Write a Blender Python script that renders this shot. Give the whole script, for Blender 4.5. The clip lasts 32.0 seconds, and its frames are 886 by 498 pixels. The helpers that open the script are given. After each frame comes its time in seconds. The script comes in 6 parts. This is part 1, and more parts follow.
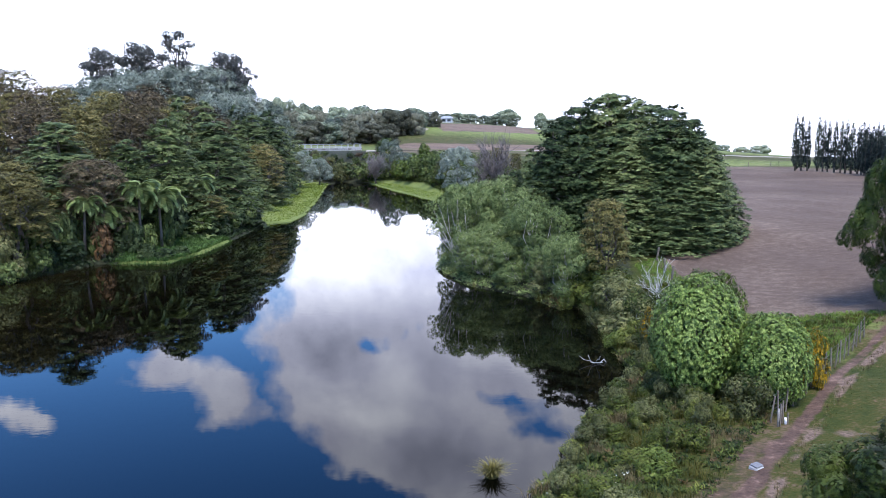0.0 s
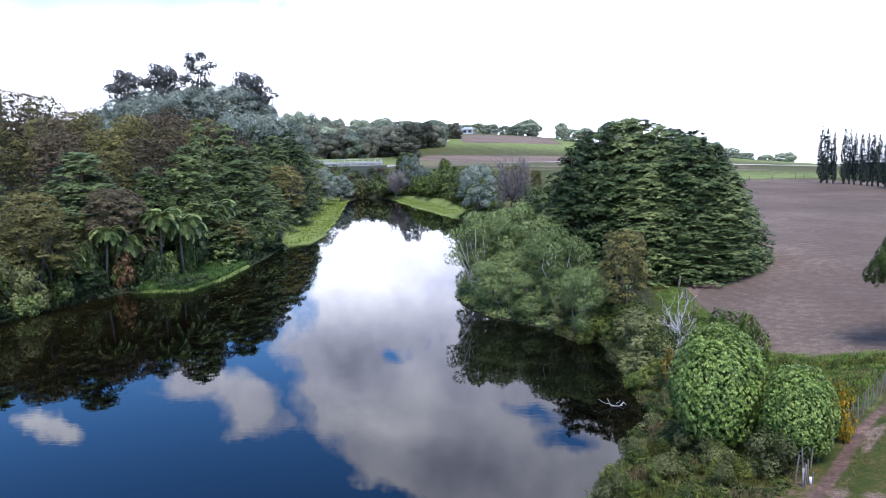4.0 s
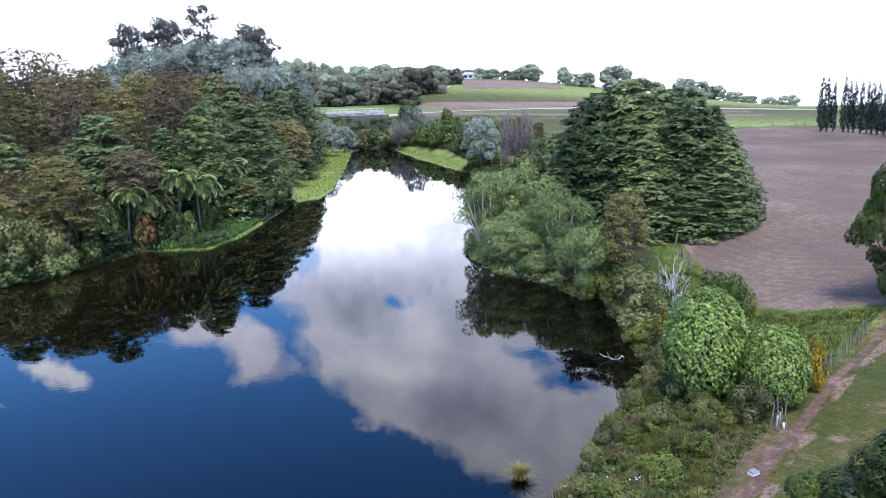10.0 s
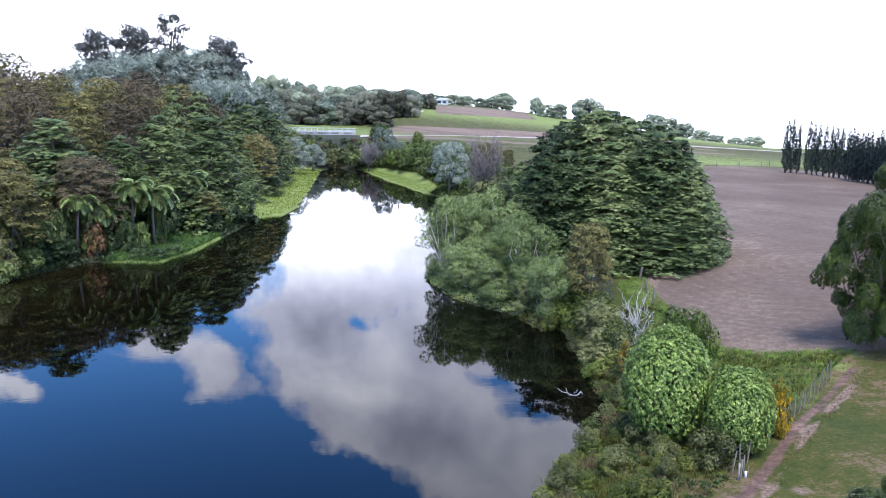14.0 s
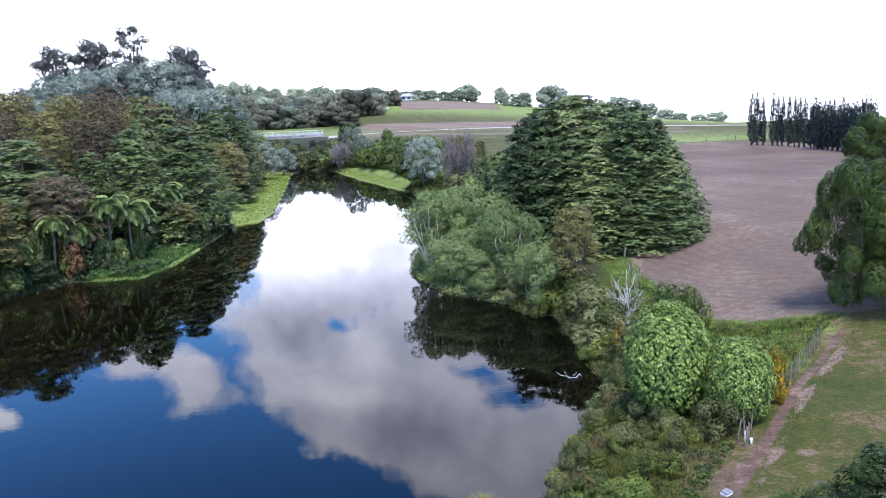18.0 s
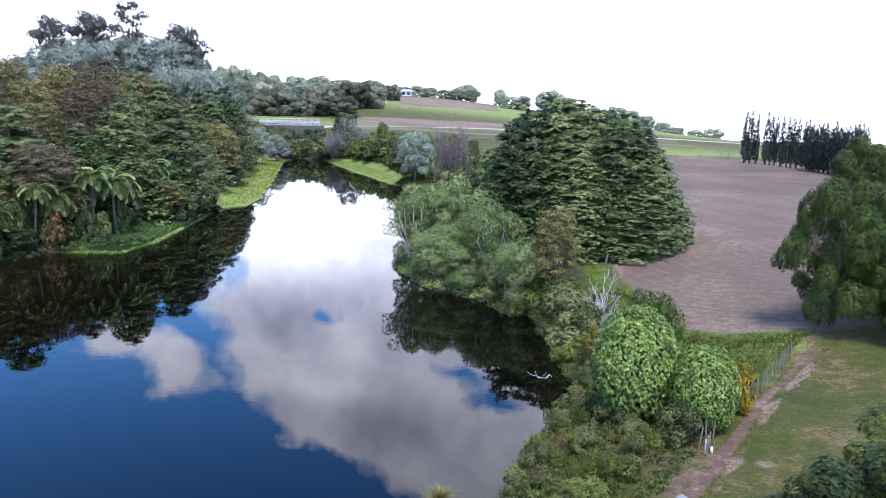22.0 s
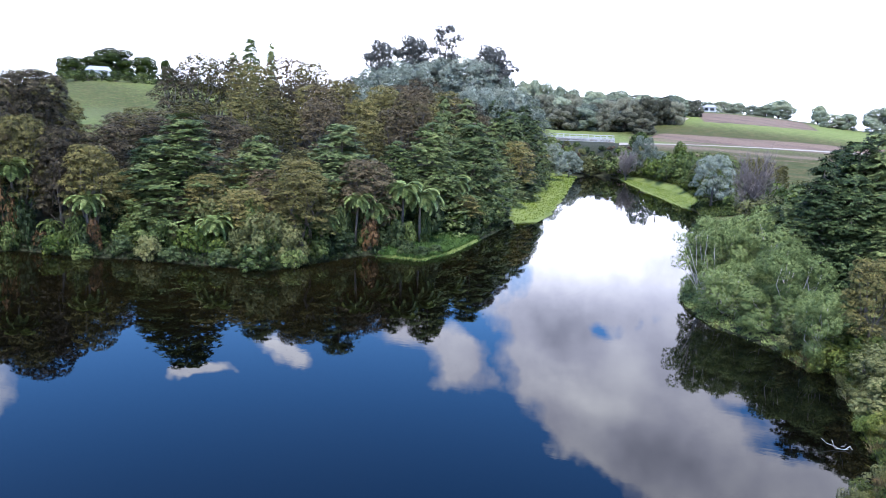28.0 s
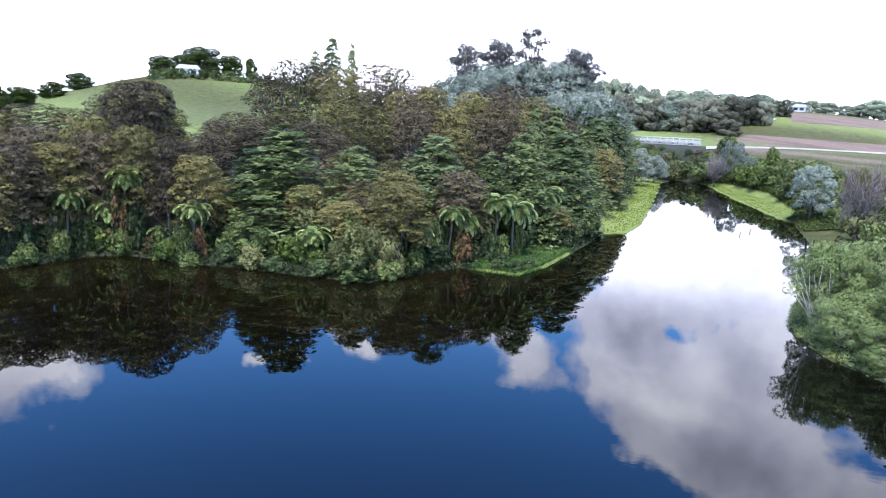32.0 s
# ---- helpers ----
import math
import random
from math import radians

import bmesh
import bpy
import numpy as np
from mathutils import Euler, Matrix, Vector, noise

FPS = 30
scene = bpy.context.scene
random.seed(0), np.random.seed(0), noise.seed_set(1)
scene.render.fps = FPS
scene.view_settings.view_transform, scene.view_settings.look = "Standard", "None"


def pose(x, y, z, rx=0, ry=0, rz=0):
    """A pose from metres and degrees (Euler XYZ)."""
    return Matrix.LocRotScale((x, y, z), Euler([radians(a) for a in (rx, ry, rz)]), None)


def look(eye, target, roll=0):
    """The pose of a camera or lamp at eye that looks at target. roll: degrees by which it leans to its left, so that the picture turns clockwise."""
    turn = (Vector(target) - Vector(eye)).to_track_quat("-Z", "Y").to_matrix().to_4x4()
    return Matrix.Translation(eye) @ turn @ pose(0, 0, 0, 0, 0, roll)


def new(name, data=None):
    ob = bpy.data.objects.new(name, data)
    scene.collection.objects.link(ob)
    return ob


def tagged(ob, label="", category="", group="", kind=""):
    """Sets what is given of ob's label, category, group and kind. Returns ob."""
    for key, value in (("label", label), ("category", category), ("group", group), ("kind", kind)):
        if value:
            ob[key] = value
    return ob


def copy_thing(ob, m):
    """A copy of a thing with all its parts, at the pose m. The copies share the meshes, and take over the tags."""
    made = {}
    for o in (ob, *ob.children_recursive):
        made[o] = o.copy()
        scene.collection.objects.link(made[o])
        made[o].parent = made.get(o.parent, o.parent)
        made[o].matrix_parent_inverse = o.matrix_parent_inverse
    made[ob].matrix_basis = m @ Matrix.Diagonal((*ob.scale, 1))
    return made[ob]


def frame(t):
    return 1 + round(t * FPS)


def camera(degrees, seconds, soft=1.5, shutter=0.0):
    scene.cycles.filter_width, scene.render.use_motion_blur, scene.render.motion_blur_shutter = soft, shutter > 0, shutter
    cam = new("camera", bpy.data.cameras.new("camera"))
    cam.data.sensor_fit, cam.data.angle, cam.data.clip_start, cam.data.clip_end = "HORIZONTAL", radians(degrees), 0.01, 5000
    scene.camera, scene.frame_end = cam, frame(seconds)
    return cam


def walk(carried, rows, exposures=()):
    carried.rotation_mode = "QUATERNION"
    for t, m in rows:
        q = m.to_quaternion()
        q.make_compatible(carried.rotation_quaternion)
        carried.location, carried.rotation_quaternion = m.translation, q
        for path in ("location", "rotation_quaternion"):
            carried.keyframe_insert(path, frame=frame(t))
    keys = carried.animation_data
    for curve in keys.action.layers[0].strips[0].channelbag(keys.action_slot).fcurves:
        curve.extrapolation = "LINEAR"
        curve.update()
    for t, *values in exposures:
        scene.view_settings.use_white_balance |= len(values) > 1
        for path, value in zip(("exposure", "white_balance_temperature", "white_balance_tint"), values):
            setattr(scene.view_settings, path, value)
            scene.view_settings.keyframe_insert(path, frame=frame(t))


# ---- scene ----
cam = camera(61.42, 32.0, soft=0.6)
PATH = [
    (0.0, pose(0.223, 2.270, 9.260, 82.024, 0.796, 0.510)),
    (0.5, pose(0.227, 2.476, 9.474, 81.773, 0.968, 0.473)),
    (1.0, pose(0.201, 2.604, 9.630, 82.143, 0.943, 0.470)),
    (1.5, pose(0.246, 2.719, 9.775, 82.460, 0.894, 0.780)),
    (2.0, pose(0.277, 2.817, 9.919, 82.408, 1.028, 1.051)),
    (2.5, pose(0.345, 2.945, 10.075, 82.530, 1.362, 1.185)),
    (3.0, pose(0.389, 2.965, 10.255, 82.608, 1.676, 1.319)),
    (3.5, pose(0.438, 2.887, 10.422, 82.672, 1.783, 1.567)),
    (5.5, pose(0.680, 1.690, 11.036, 83.117, 0.917, 4.493)),
    (6.0, pose(0.701, 1.246, 11.228, 82.602, 1.656, 5.090)),
    (6.5, pose(0.566, 0.742, 11.589, 81.267, 2.278, 5.286)),
    (7.0, pose(0.262, 0.346, 11.974, 79.331, 2.351, 4.652)),
    (7.5, pose(0.077, 0.011, 12.158, 78.773, 2.314, 3.999)),
    (8.0, pose(-0.008, -0.148, 12.238, 78.360, 2.538, 3.532)),
    (8.5, pose(-0.021, -0.138, 12.174, 78.158, 2.720, 3.119)),
    (9.0, pose(0.005, -0.003, 12.001, 78.397, 2.002, 2.999)),
    (9.5, pose(0.040, 0.014, 12.072, 78.296, 2.039, 2.620)),
    (10.0, pose(0.051, 0.153, 11.969, 78.626, 2.000, 2.129)),
    (10.5, pose(0.087, 0.342, 11.973, 78.695, 2.396, 1.669)),
    (11.0, pose(0.151, 0.556, 11.915, 78.577, 2.257, 1.445)),
    (11.5, pose(0.196, 0.760, 11.856, 78.788, 2.333, 1.233)),
    (12.0, pose(0.295, 1.032, 11.718, 79.397, 2.007, 1.099)),
    (12.5, pose(0.361, 1.215, 11.672, 79.542, 2.087, 0.924)),
    (13.0, pose(0.437, 1.409, 11.685, 79.543, 2.518, 0.653)),
    (13.5, pose(0.478, 1.605, 11.708, 79.619, 1.351, 0.317)),
    (14.0, pose(0.475, 1.647, 11.686, 80.465, -0.880, 0.140)),
    (14.5, pose(0.457, 1.709, 11.700, 80.611, -0.538, -0.141)),
    (16.5, pose(0.062, 1.622, 11.729, 80.385, 1.208, -1.295)),
    (17.0, pose(-0.070, 1.599, 11.737, 80.240, 2.038, -1.771)),
    (17.5, pose(-0.174, 1.558, 11.697, 80.191, 2.455, -2.146)),
    (18.0, pose(-0.262, 1.499, 11.672, 80.028, 2.832, -2.501)),
    (18.5, pose(-0.286, 1.435, 11.682, 80.040, 2.724, -2.730)),
    (19.0, pose(-0.197, 1.467, 11.745, 79.875, 3.014, -2.824)),
    (19.5, pose(-0.095, 1.503, 11.719, 79.767, 2.762, -2.802)),
    (20.0, pose(0.036, 1.545, 11.652, 79.934, 1.772, -2.741)),
    (20.5, pose(0.141, 1.517, 11.606, 80.189, 0.122, -2.607)),
    (21.0, pose(0.163, 1.492, 11.568, 80.136, 0.149, -2.726)),
    (21.5, pose(0.204, 1.473, 11.481, 80.205, -0.361, -2.743)),
    (22.0, pose(0.254, 1.538, 11.376, 79.910, -1.055, -2.594)),
    (22.5, pose(0.373, 1.739, 11.224, 79.128, 0.597, -2.648)),
    (23.0, pose(0.304, 1.760, 11.116, 79.184, 0.962, -2.866)),
    (23.5, pose(0.214, 1.794, 11.176, 78.927, 1.021, -3.225)),
    (24.0, pose(0.153, 1.830, 11.332, 78.671, 1.055, -3.418)),
    (24.5, pose(0.066, 1.858, 11.486, 78.563, 1.639, -3.483)),
    (25.0, pose(0.132, 1.623, 11.622, 78.935, 1.160, -0.766)),
    (25.5, pose(0.265, 1.275, 11.761, 79.249, 0.917, 2.312)),
    (27.5, pose(0.474, 0.968, 12.190, 80.411, -1.699, 15.657)),
    (28.0, pose(0.214, 0.950, 12.339, 80.245, -2.254, 19.520)),
    (28.5, pose(-0.194, 1.055, 12.534, 80.122, -3.287, 24.255)),
    (29.0, pose(-0.582, 1.134, 12.754, 79.842, -4.318, 26.186)),
    (29.5, pose(-0.850, 1.095, 12.949, 79.838, -4.270, 25.941)),
    (30.0, pose(-1.020, 0.939, 13.113, 79.576, -4.099, 25.674)),
    (30.5, pose(-1.162, 0.740, 13.276, 79.276, -3.876, 25.534)),
    (31.0, pose(-1.347, 0.575, 13.438, 79.450, -3.356, 25.368)),
    (31.5, pose(-1.592, 0.480, 13.601, 79.329, -2.998, 25.219)),
    (32.0, pose(-1.879, 0.429, 13.771, 79.723, -2.612, 25.120)),
]
walk(cam, PATH, tuple((sec, stops, 5900, 14) for sec, stops in ((0.0, 0.22), (4.0, 0.19), (6.0, 0.22), (7.0, 0.28), (8.5, 0.44), (14.0, 0.52), (25.0, 0.56), (27.5, 0.54), (29.5, 0.70), (32.0, 0.76))))

# ---- world, sun ----
world = bpy.data.worlds.new("sky")
scene.world = world
world.use_nodes = True
wt = world.node_tree
for n in list(wt.nodes):
    wt.nodes.remove(n)
SUN_EL, SUN_AZ = 66.0, 168.0


def node(tree, kind, **kw):
    n = tree.nodes.new(kind)
    for k, v in kw.items():
        n.inputs[k.replace("_", " ")].default_value = v
    return n


def wmath(op, a, b=None, c=None, clamp=False, tree=None):
    tree = tree or wt
    n = tree.nodes.new("ShaderNodeMath")
    n.operation, n.use_clamp = op, clamp
    for i, v in enumerate((a, b, c)):
        if v is None:
            continue
        if isinstance(v, (int, float)):
            n.inputs[i].default_value = v
        else:
            tree.links.new(v, n.inputs[i])
    return n.outputs[0]


def ramp(tree, fac, stops, mode="LINEAR"):
    n = tree.nodes.new("ShaderNodeValToRGB")
    n.color_ramp.interpolation = mode
    els = n.color_ramp.elements
    while len(els) < len(stops):
        els.new(0.5)
    for e, (p, c) in zip(els, stops):
        e.position = p
        e.color = (*c, 1) if len(c) == 3 else c
    if fac is not None:
        tree.links.new(fac, n.inputs[0])
    return n.outputs[0]


sky = wt.nodes.new("ShaderNodeTexSky")
sky.sky_type, sky.sun_disc = "NISHITA", False
sky.sun_elevation, sky.sun_rotation = radians(SUN_EL), radians(SUN_AZ)
sky.air_density, sky.dust_density, sky.ozone_density = 1.0, 0.6, 3.0
tc = wt.nodes.new("ShaderNodeTexCoord")
sep = wt.nodes.new("ShaderNodeSeparateXYZ")
wt.links.new(tc.outputs["Generated"], sep.inputs[0])
sx, sy, sz = sep.outputs
elev0 = wmath("MULTIPLY", wmath("ARCSINE", sz), 57.2958)
warp = node(wt, "ShaderNodeTexNoise", Scale=8.0, Detail=4.0, Roughness=0.55)
wt.links.new(tc.outputs["Generated"], warp.inputs["Vector"])
wsep = wt.nodes.new("ShaderNodeSeparateColor")
wt.links.new(warp.outputs["Color"], wsep.inputs[0])
elev = wmath("ADD", elev0, wmath("MULTIPLY", wmath("SUBTRACT", wsep.outputs[0], 0.5), 6.5))
azim = wmath("ADD", wmath("MULTIPLY", wmath("ARCTAN2", sx, sy), 57.2958), wmath("MULTIPLY", wmath("SUBTRACT", wsep.outputs[1], 0.5), 12.0))
# wobble the cloud outlines
nz = node(wt, "ShaderNodeTexNoise", Scale=10.0, Detail=6.0, Roughness=0.56)
wt.links.new(tc.outputs["Generated"], nz.inputs["Vector"])
puff = wmath("SUBTRACT", nz.outputs["Fac"], 0.5)
nz2 = node(wt, "ShaderNodeTexNoise", Scale=3.2, Detail=4.0, Roughness=0.55)
wt.links.new(tc.outputs["Generated"], nz2.inputs["Vector"])


def lobe(az, el, ra, re, lean=0.0):
    a = wmath("SUBTRACT", azim, az)
    e = wmath("SUBTRACT", elev, el)
    a = wmath("SUBTRACT", a, wmath("MULTIPLY", e, lean))
    r = wmath("ADD", wmath("POWER", wmath("DIVIDE", a, ra), 2), wmath("POWER", wmath("DIVIDE", e, re), 2))
    return wmath("SUBTRACT", 1.0, wmath("SQRT", r))


CLOUDS = [(-21.2, 16.4, 3.6, 2.3, 0.9), (-17.2, 18.4, 3.2, 2.5, 0.7), (-30.0, 18.2, 1.7, 1.4, 0.8), (-38.0, 19.4, 2.4, 0.45, 0.3),
          (-57.0, 18.4, 5.5, 3.6, -0.3), (150.0, 24.0, 30.0, 6.0, 0.0), (-120.0, 22.0, 26.0, 5.0, 0.0)]
field = None
for c in CLOUDS:
    v = lobe(*c)
    field = v if field is None else wmath("MAXIMUM", field, v)
# the large bank of cloud: its near edge leans away with height
BANK_EDGE = [(0.0, -13.0), (7.0, -12.0), (12.0, -14.4), (15.0, -14.8), (17.6, -14.2), (20.7, -13.8), (23.2, -13.0), (24.4, -9.8), (25.8, -5.6),
             (28.2, -1.6), (33.0, 5.0), (40.0, 18.0), (48.0, 44.0)]
edge = ramp(wt, wmath("DIVIDE", elev, 48.0, clamp=True), [(e / 48.0, ((a + 20.0) / 64.0,) * 3) for e, a in BANK_EDGE])
edge = wmath("SUBTRACT", wmath("MULTIPLY", edge, 64.0), 20.0)
bank_cloud = wmath("MULTIPLY", wmath("MINIMUM", wmath("SUBTRACT", azim, edge), wmath("SUBTRACT", 38.0, azim)), 0.24)
field = wmath("MAXIMUM", field, wmath("MINIMUM", bank_cloud, 1.0))
nz3 = node(wt, "ShaderNodeTexNoise", Scale=4.5, Detail=2.0)
wt.links.new(tc.outputs["Generated"], nz3.inputs["Vector"])
field = wmath("ADD", field, wmath("ADD", wmath("MULTIPLY", puff, 1.8), wmath("MULTIPLY", wmath("SUBTRACT", nz3.outputs["Fac"], 0.5), 0.35)))
for gap, depth in [((-5.4, 14.5, 3.2, 1.3, 0.5), 1.05), ((4.0, 19.6, 4.4, 1.2, 2.2), 0.8), ((8.5, 21.8, 4.4, 1.6, 0.6), 0.9), ((15.0, 16.0, 5.0, 1.2, 0.5), 0.8)]:
    field = wmath("SUBTRACT", field, wmath("MULTIPLY", wmath("MAXIMUM", wmath("ADD", lobe(*gap), 0.25), 0.0), depth))
cover = wmath("MULTIPLY", wmath("ADD", field, 0.14), 2.1, clamp=True)
# low bright haze all round the horizon
haze = ramp(wt, wmath("DIVIDE", elev0, 20.0, clamp=True), [(0.0, (1, 1, 1)), (0.3, (1, 1, 1)), (0.62, (0, 0, 0))])
cover = wmath("MAXIMUM", cover, haze)
shade = wmath("ADD", wmath("MULTIPLY", wmath("SUBTRACT", nz2.outputs["Fac"], 0.5), 0.9), wmath("ADD", wmath("MULTIPLY", puff, 0.8), 0.62))
for az_, el_, ra_, re_, dark in [(-10.0, 15.2, 6.0, 2.6, 0.30), (1.0, 23.6, 8.5, 3.4, 0.42), (7.0, 18.0, 7.0, 2.2, 0.18)]:
    shade = wmath("SUBTRACT", shade, wmath("MULTIPLY", wmath("MAXIMUM", lobe(az_, el_, ra_, re_, 0.8), 0.0), dark))
for az_, el_, ra_, re_, lit in [(-8.0, 10.0, 6.0, 3.5, 0.35), (-7.5, 20.5, 5.0, 2.2, 0.28), (4.0, 15.5, 8.0, 2.5, 0.25)]:
    shade = wmath("ADD", shade, wmath("MULTIPLY", wmath("MAXIMUM", lobe(az_, el_, ra_, re_, 0.8), 0.0), lit))
cloud_tone = ramp(wt, shade, [(0.15, (0.40, 0.42, 0.53)), (0.5, (0.80, 0.81, 0.94)), (0.9, (1.40, 1.40, 1.42))])
low = ramp(wt, wmath("DIVIDE", elev0, 14.0, clamp=True), [(0.0, (1.35, 1.36, 1.38)), (0.6, (1.35, 1.36, 1.38)), (1.0, (1, 1, 1))])
mulc = wt.nodes.new("ShaderNodeMixRGB")
mulc.blend_type = "MULTIPLY"
mulc.inputs[0].default_value = 1.0
wt.links.new(cloud_tone, mulc.inputs[1])
wt.links.new(low, mulc.inputs[2])
bg_sky = node(wt, "ShaderNodeBackground", Strength=0.15)
deep = node(wt, "ShaderNodeHueSaturation", Hue=0.506, Saturation=1.32, Value=2.1)
wt.links.new(sky.outputs[0], deep.inputs["Color"])
wt.links.new(deep.outputs[0], bg_sky.inputs[0])
bg_cloud = node(wt, "ShaderNodeBackground", Strength=1.68)
wt.links.new(mulc.outputs[0], bg_cloud.inputs[0])
mixs = wt.nodes.new("ShaderNodeMixShader")
wt.links.new(cover, mixs.inputs[0])
wt.links.new(bg_sky.outputs[0], mixs.inputs[1])
wt.links.new(bg_cloud.outputs[0], mixs.inputs[2])
wout = wt.nodes.new("ShaderNodeOutputWorld")
wt.links.new(mixs.outputs[0], wout.inputs[0])

sun_data = bpy.data.lights.new("sun", "SUN")
sun_data.energy, sun_data.angle, sun_data.color = 4.7, radians(24), (1.0, 0.975, 0.93)
sun = new("sun", sun_data)
se, sa = radians(SUN_EL), radians(SUN_AZ)
sun.matrix_world = look((60 * math.sin(sa) * math.cos(se), 60 * math.cos(sa) * math.cos(se), 60 * math.sin(se)), (0, 0, 0))

# ---- plan ----
SHORE = [
    (-57.9, 38.9), (-56.9, 42.1), (-57.2, 46.2), (-53.5, 48.5), (-49.3, 48.4),
    (-44.3, 49.8), (-38.8, 50.5), (-34.6, 51.1), (-31.8, 51.8), (-30.6, 55.3),
    (-28.4, 61.8), (-22.8, 61.6), (-21.9, 66.7), (-21.9, 77.8), (-22.1, 91.6),
    (-19.9, 94.9), (-19.8, 103.9), (-23.3, 134.6), (-29.5, 181.8), (-27.8, 195.5),
    (-20.7, 189.9), (-11.4, 155.7), (-3.7, 130.4), (-0.7, 122.5), (1.6, 98.9),
    (-0.0, 68.6), (-0.9, 58.3), (-0.3, 55.1), (1.5, 50.6), (5.0, 46.8),
    (6.3, 43.3), (7.5, 43.8), (7.8, 40.8), (7.5, 36.3), (7.5, 32.2),
    (7.3, 30.5), (6.5, 29.0), (5.7, 27.3), (4.2, 24.4), (3.7, 22.4),
    (2.4, 21.4), (1.5, 17.0), (0.0, 11.0), (-4.0, 3.0), (-12.0, -10.0),
    (-30.0, -24.0), (-70.0, -28.0), (-90.0, 0.0), (-72.0, 24.0), (-60.0, 30.0),
]
LEFT_CONIFERS = [
    (-45.0, 57.8, 11.9, 4.7), (-48.9, 57.7, 9.7, 2.6), (-72.1, 49.7, 7.0, 3.0), (-72.9, 54.7, 7.8, 2.8), (-46.7, 56.4, 6.5, 2.5),
    (-40.5, 63.4, 10.2, 3.2), (-30.7, 88.3, 14.9, 2.1), (-27.6, 76.1, 12.0, 3.4), (-26.3, 87.3, 12.1, 3.8), (-30.6, 119.3, 9.8, 4.2),
    (-29.8, 71.6, 10.0, 2.7), (-33.8, 67.2, 11.5, 3.8), (-41.5, 180.6, 17.7, 5.6), (-33.5, 134.7, 5.9, 3.2), (-29.1, 101.3, 5.3, 3.2),
    (-27.9, 104.5, 6.5, 3.3), (-28.3, 116.7, 3.9, 2.9), (-36.5, 165.0, 7.8, 4.1),
    (-31.2, 133.3, 15.4, 3.4), (-30.4, 120.0, 14.2, 3.0), (-32.0, 146.0, 12.9, 3.1), (-33.5, 106.4, 15.4, 2.8), (-29.4, 107.0, 12.8, 2.6), (-34.5, 126.0, 16.0, 3.0),
]
RIGHT_CONIFERS = [
    (7.8, 57.5, 10.6, 2.0), (10.3, 60.7, 12.0, 2.6), (12.4, 60.3, 12.8, 2.6), (14.0, 58.2, 12.2, 2.5), (15.7, 55.9, 11.5, 2.5),
    (17.5, 56.4, 10.7, 2.2), (18.5, 55.0, 8.8, 1.7), (12.7, 55.5, 8.8, 2.4), (10.8, 57.0, 7.9, 2.0), (16.5, 55.0, 7.5, 2.7),
    (14.7, 55.3, 7.1, 2.1), (17.8, 54.3, 6.3, 1.7), (8.0, 58.5, 7.8, 1.8), (6.6, 59.5, 8.6, 1.6), (9.7, 63.5, 11.3, 2.5),
    (11.8, 63.1, 12.5, 2.7), (14.0, 62.7, 12.6, 2.7), (16.0, 61.3, 12.0, 2.7), (17.5, 59.1, 11.2, 2.4), (11.9, 57.6, 9.6, 2.5),
    (14.0, 57.1, 9.7, 2.6), (15.8, 56.3, 9.3, 2.5), (17.5, 55.6, 8.7, 2.1), (9.7, 57.3, 9.7, 2.2), (5.4, 61.0, 7.0, 1.7),
    (6.3, 56.8, 6.6, 1.6), (18.6, 57.4, 9.4, 1.8), (19.8, 58.6, 8.4, 1.7), (19.2, 56.4, 6.8, 1.6), (20.4, 57.2, 6.2, 1.5),
]
KANUKA_WEST = [
    (-61.0, 42.2, 9.5, 2.8), (-60.6, 46.1, 9.7, 2.7), (-59.4, 49.2, 10.6, 2.8), (-56.7, 50.9, 11.4, 2.6), (-63.2, 45.9, 11.0, 2.7),
    (-62.3, 50.4, 12.0, 2.7), (-53.1, 51.9, 10.4, 2.2), (-61.6, 39.3, 9.4, 2.8), (-62.9, 57.5, 15.5, 3.9), (-50.1, 52.0, 9.1, 2.3),
    (-57.2, 61.2, 10.6, 2.8), (-55.3, 57.7, 8.4, 2.4), (-49.4, 73.7, 10.9, 2.3), (-58.0, 86.1, 14.6, 3.5), (-55.2, 77.3, 11.9, 3.2),
    (-65.0, 85.6, 13.8, 4.1), (-70.4, 86.1, 12.2, 4.2), (-78.5, 90.7, 12.6, 4.2), (-67.7, 75.3, 11.7, 3.4), (-70.1, 64.0, 16.1, 4.7),
    (-76.8, 65.9, 14.1, 3.4), (-69.3, 66.7, 13.2, 3.3), (-76.1, 62.9, 10.6, 3.0), (-84.4, 66.4, 12.4, 3.6), (-87.0, 62.9, 12.7, 4.5),
    (-88.7, 60.4, 11.8, 4.1), (-80.3, 57.3, 9.5, 3.3), (-75.9, 59.0, 9.2, 3.3), (-70.5, 61.7, 10.3, 3.2), (-65.3, 63.7, 10.4, 2.8),
    (-61.8, 73.8, 11.3, 2.9), (-90.3, 58.0, 11.5, 4.1), (-80.4, 50.4, 8.1, 3.6),
]
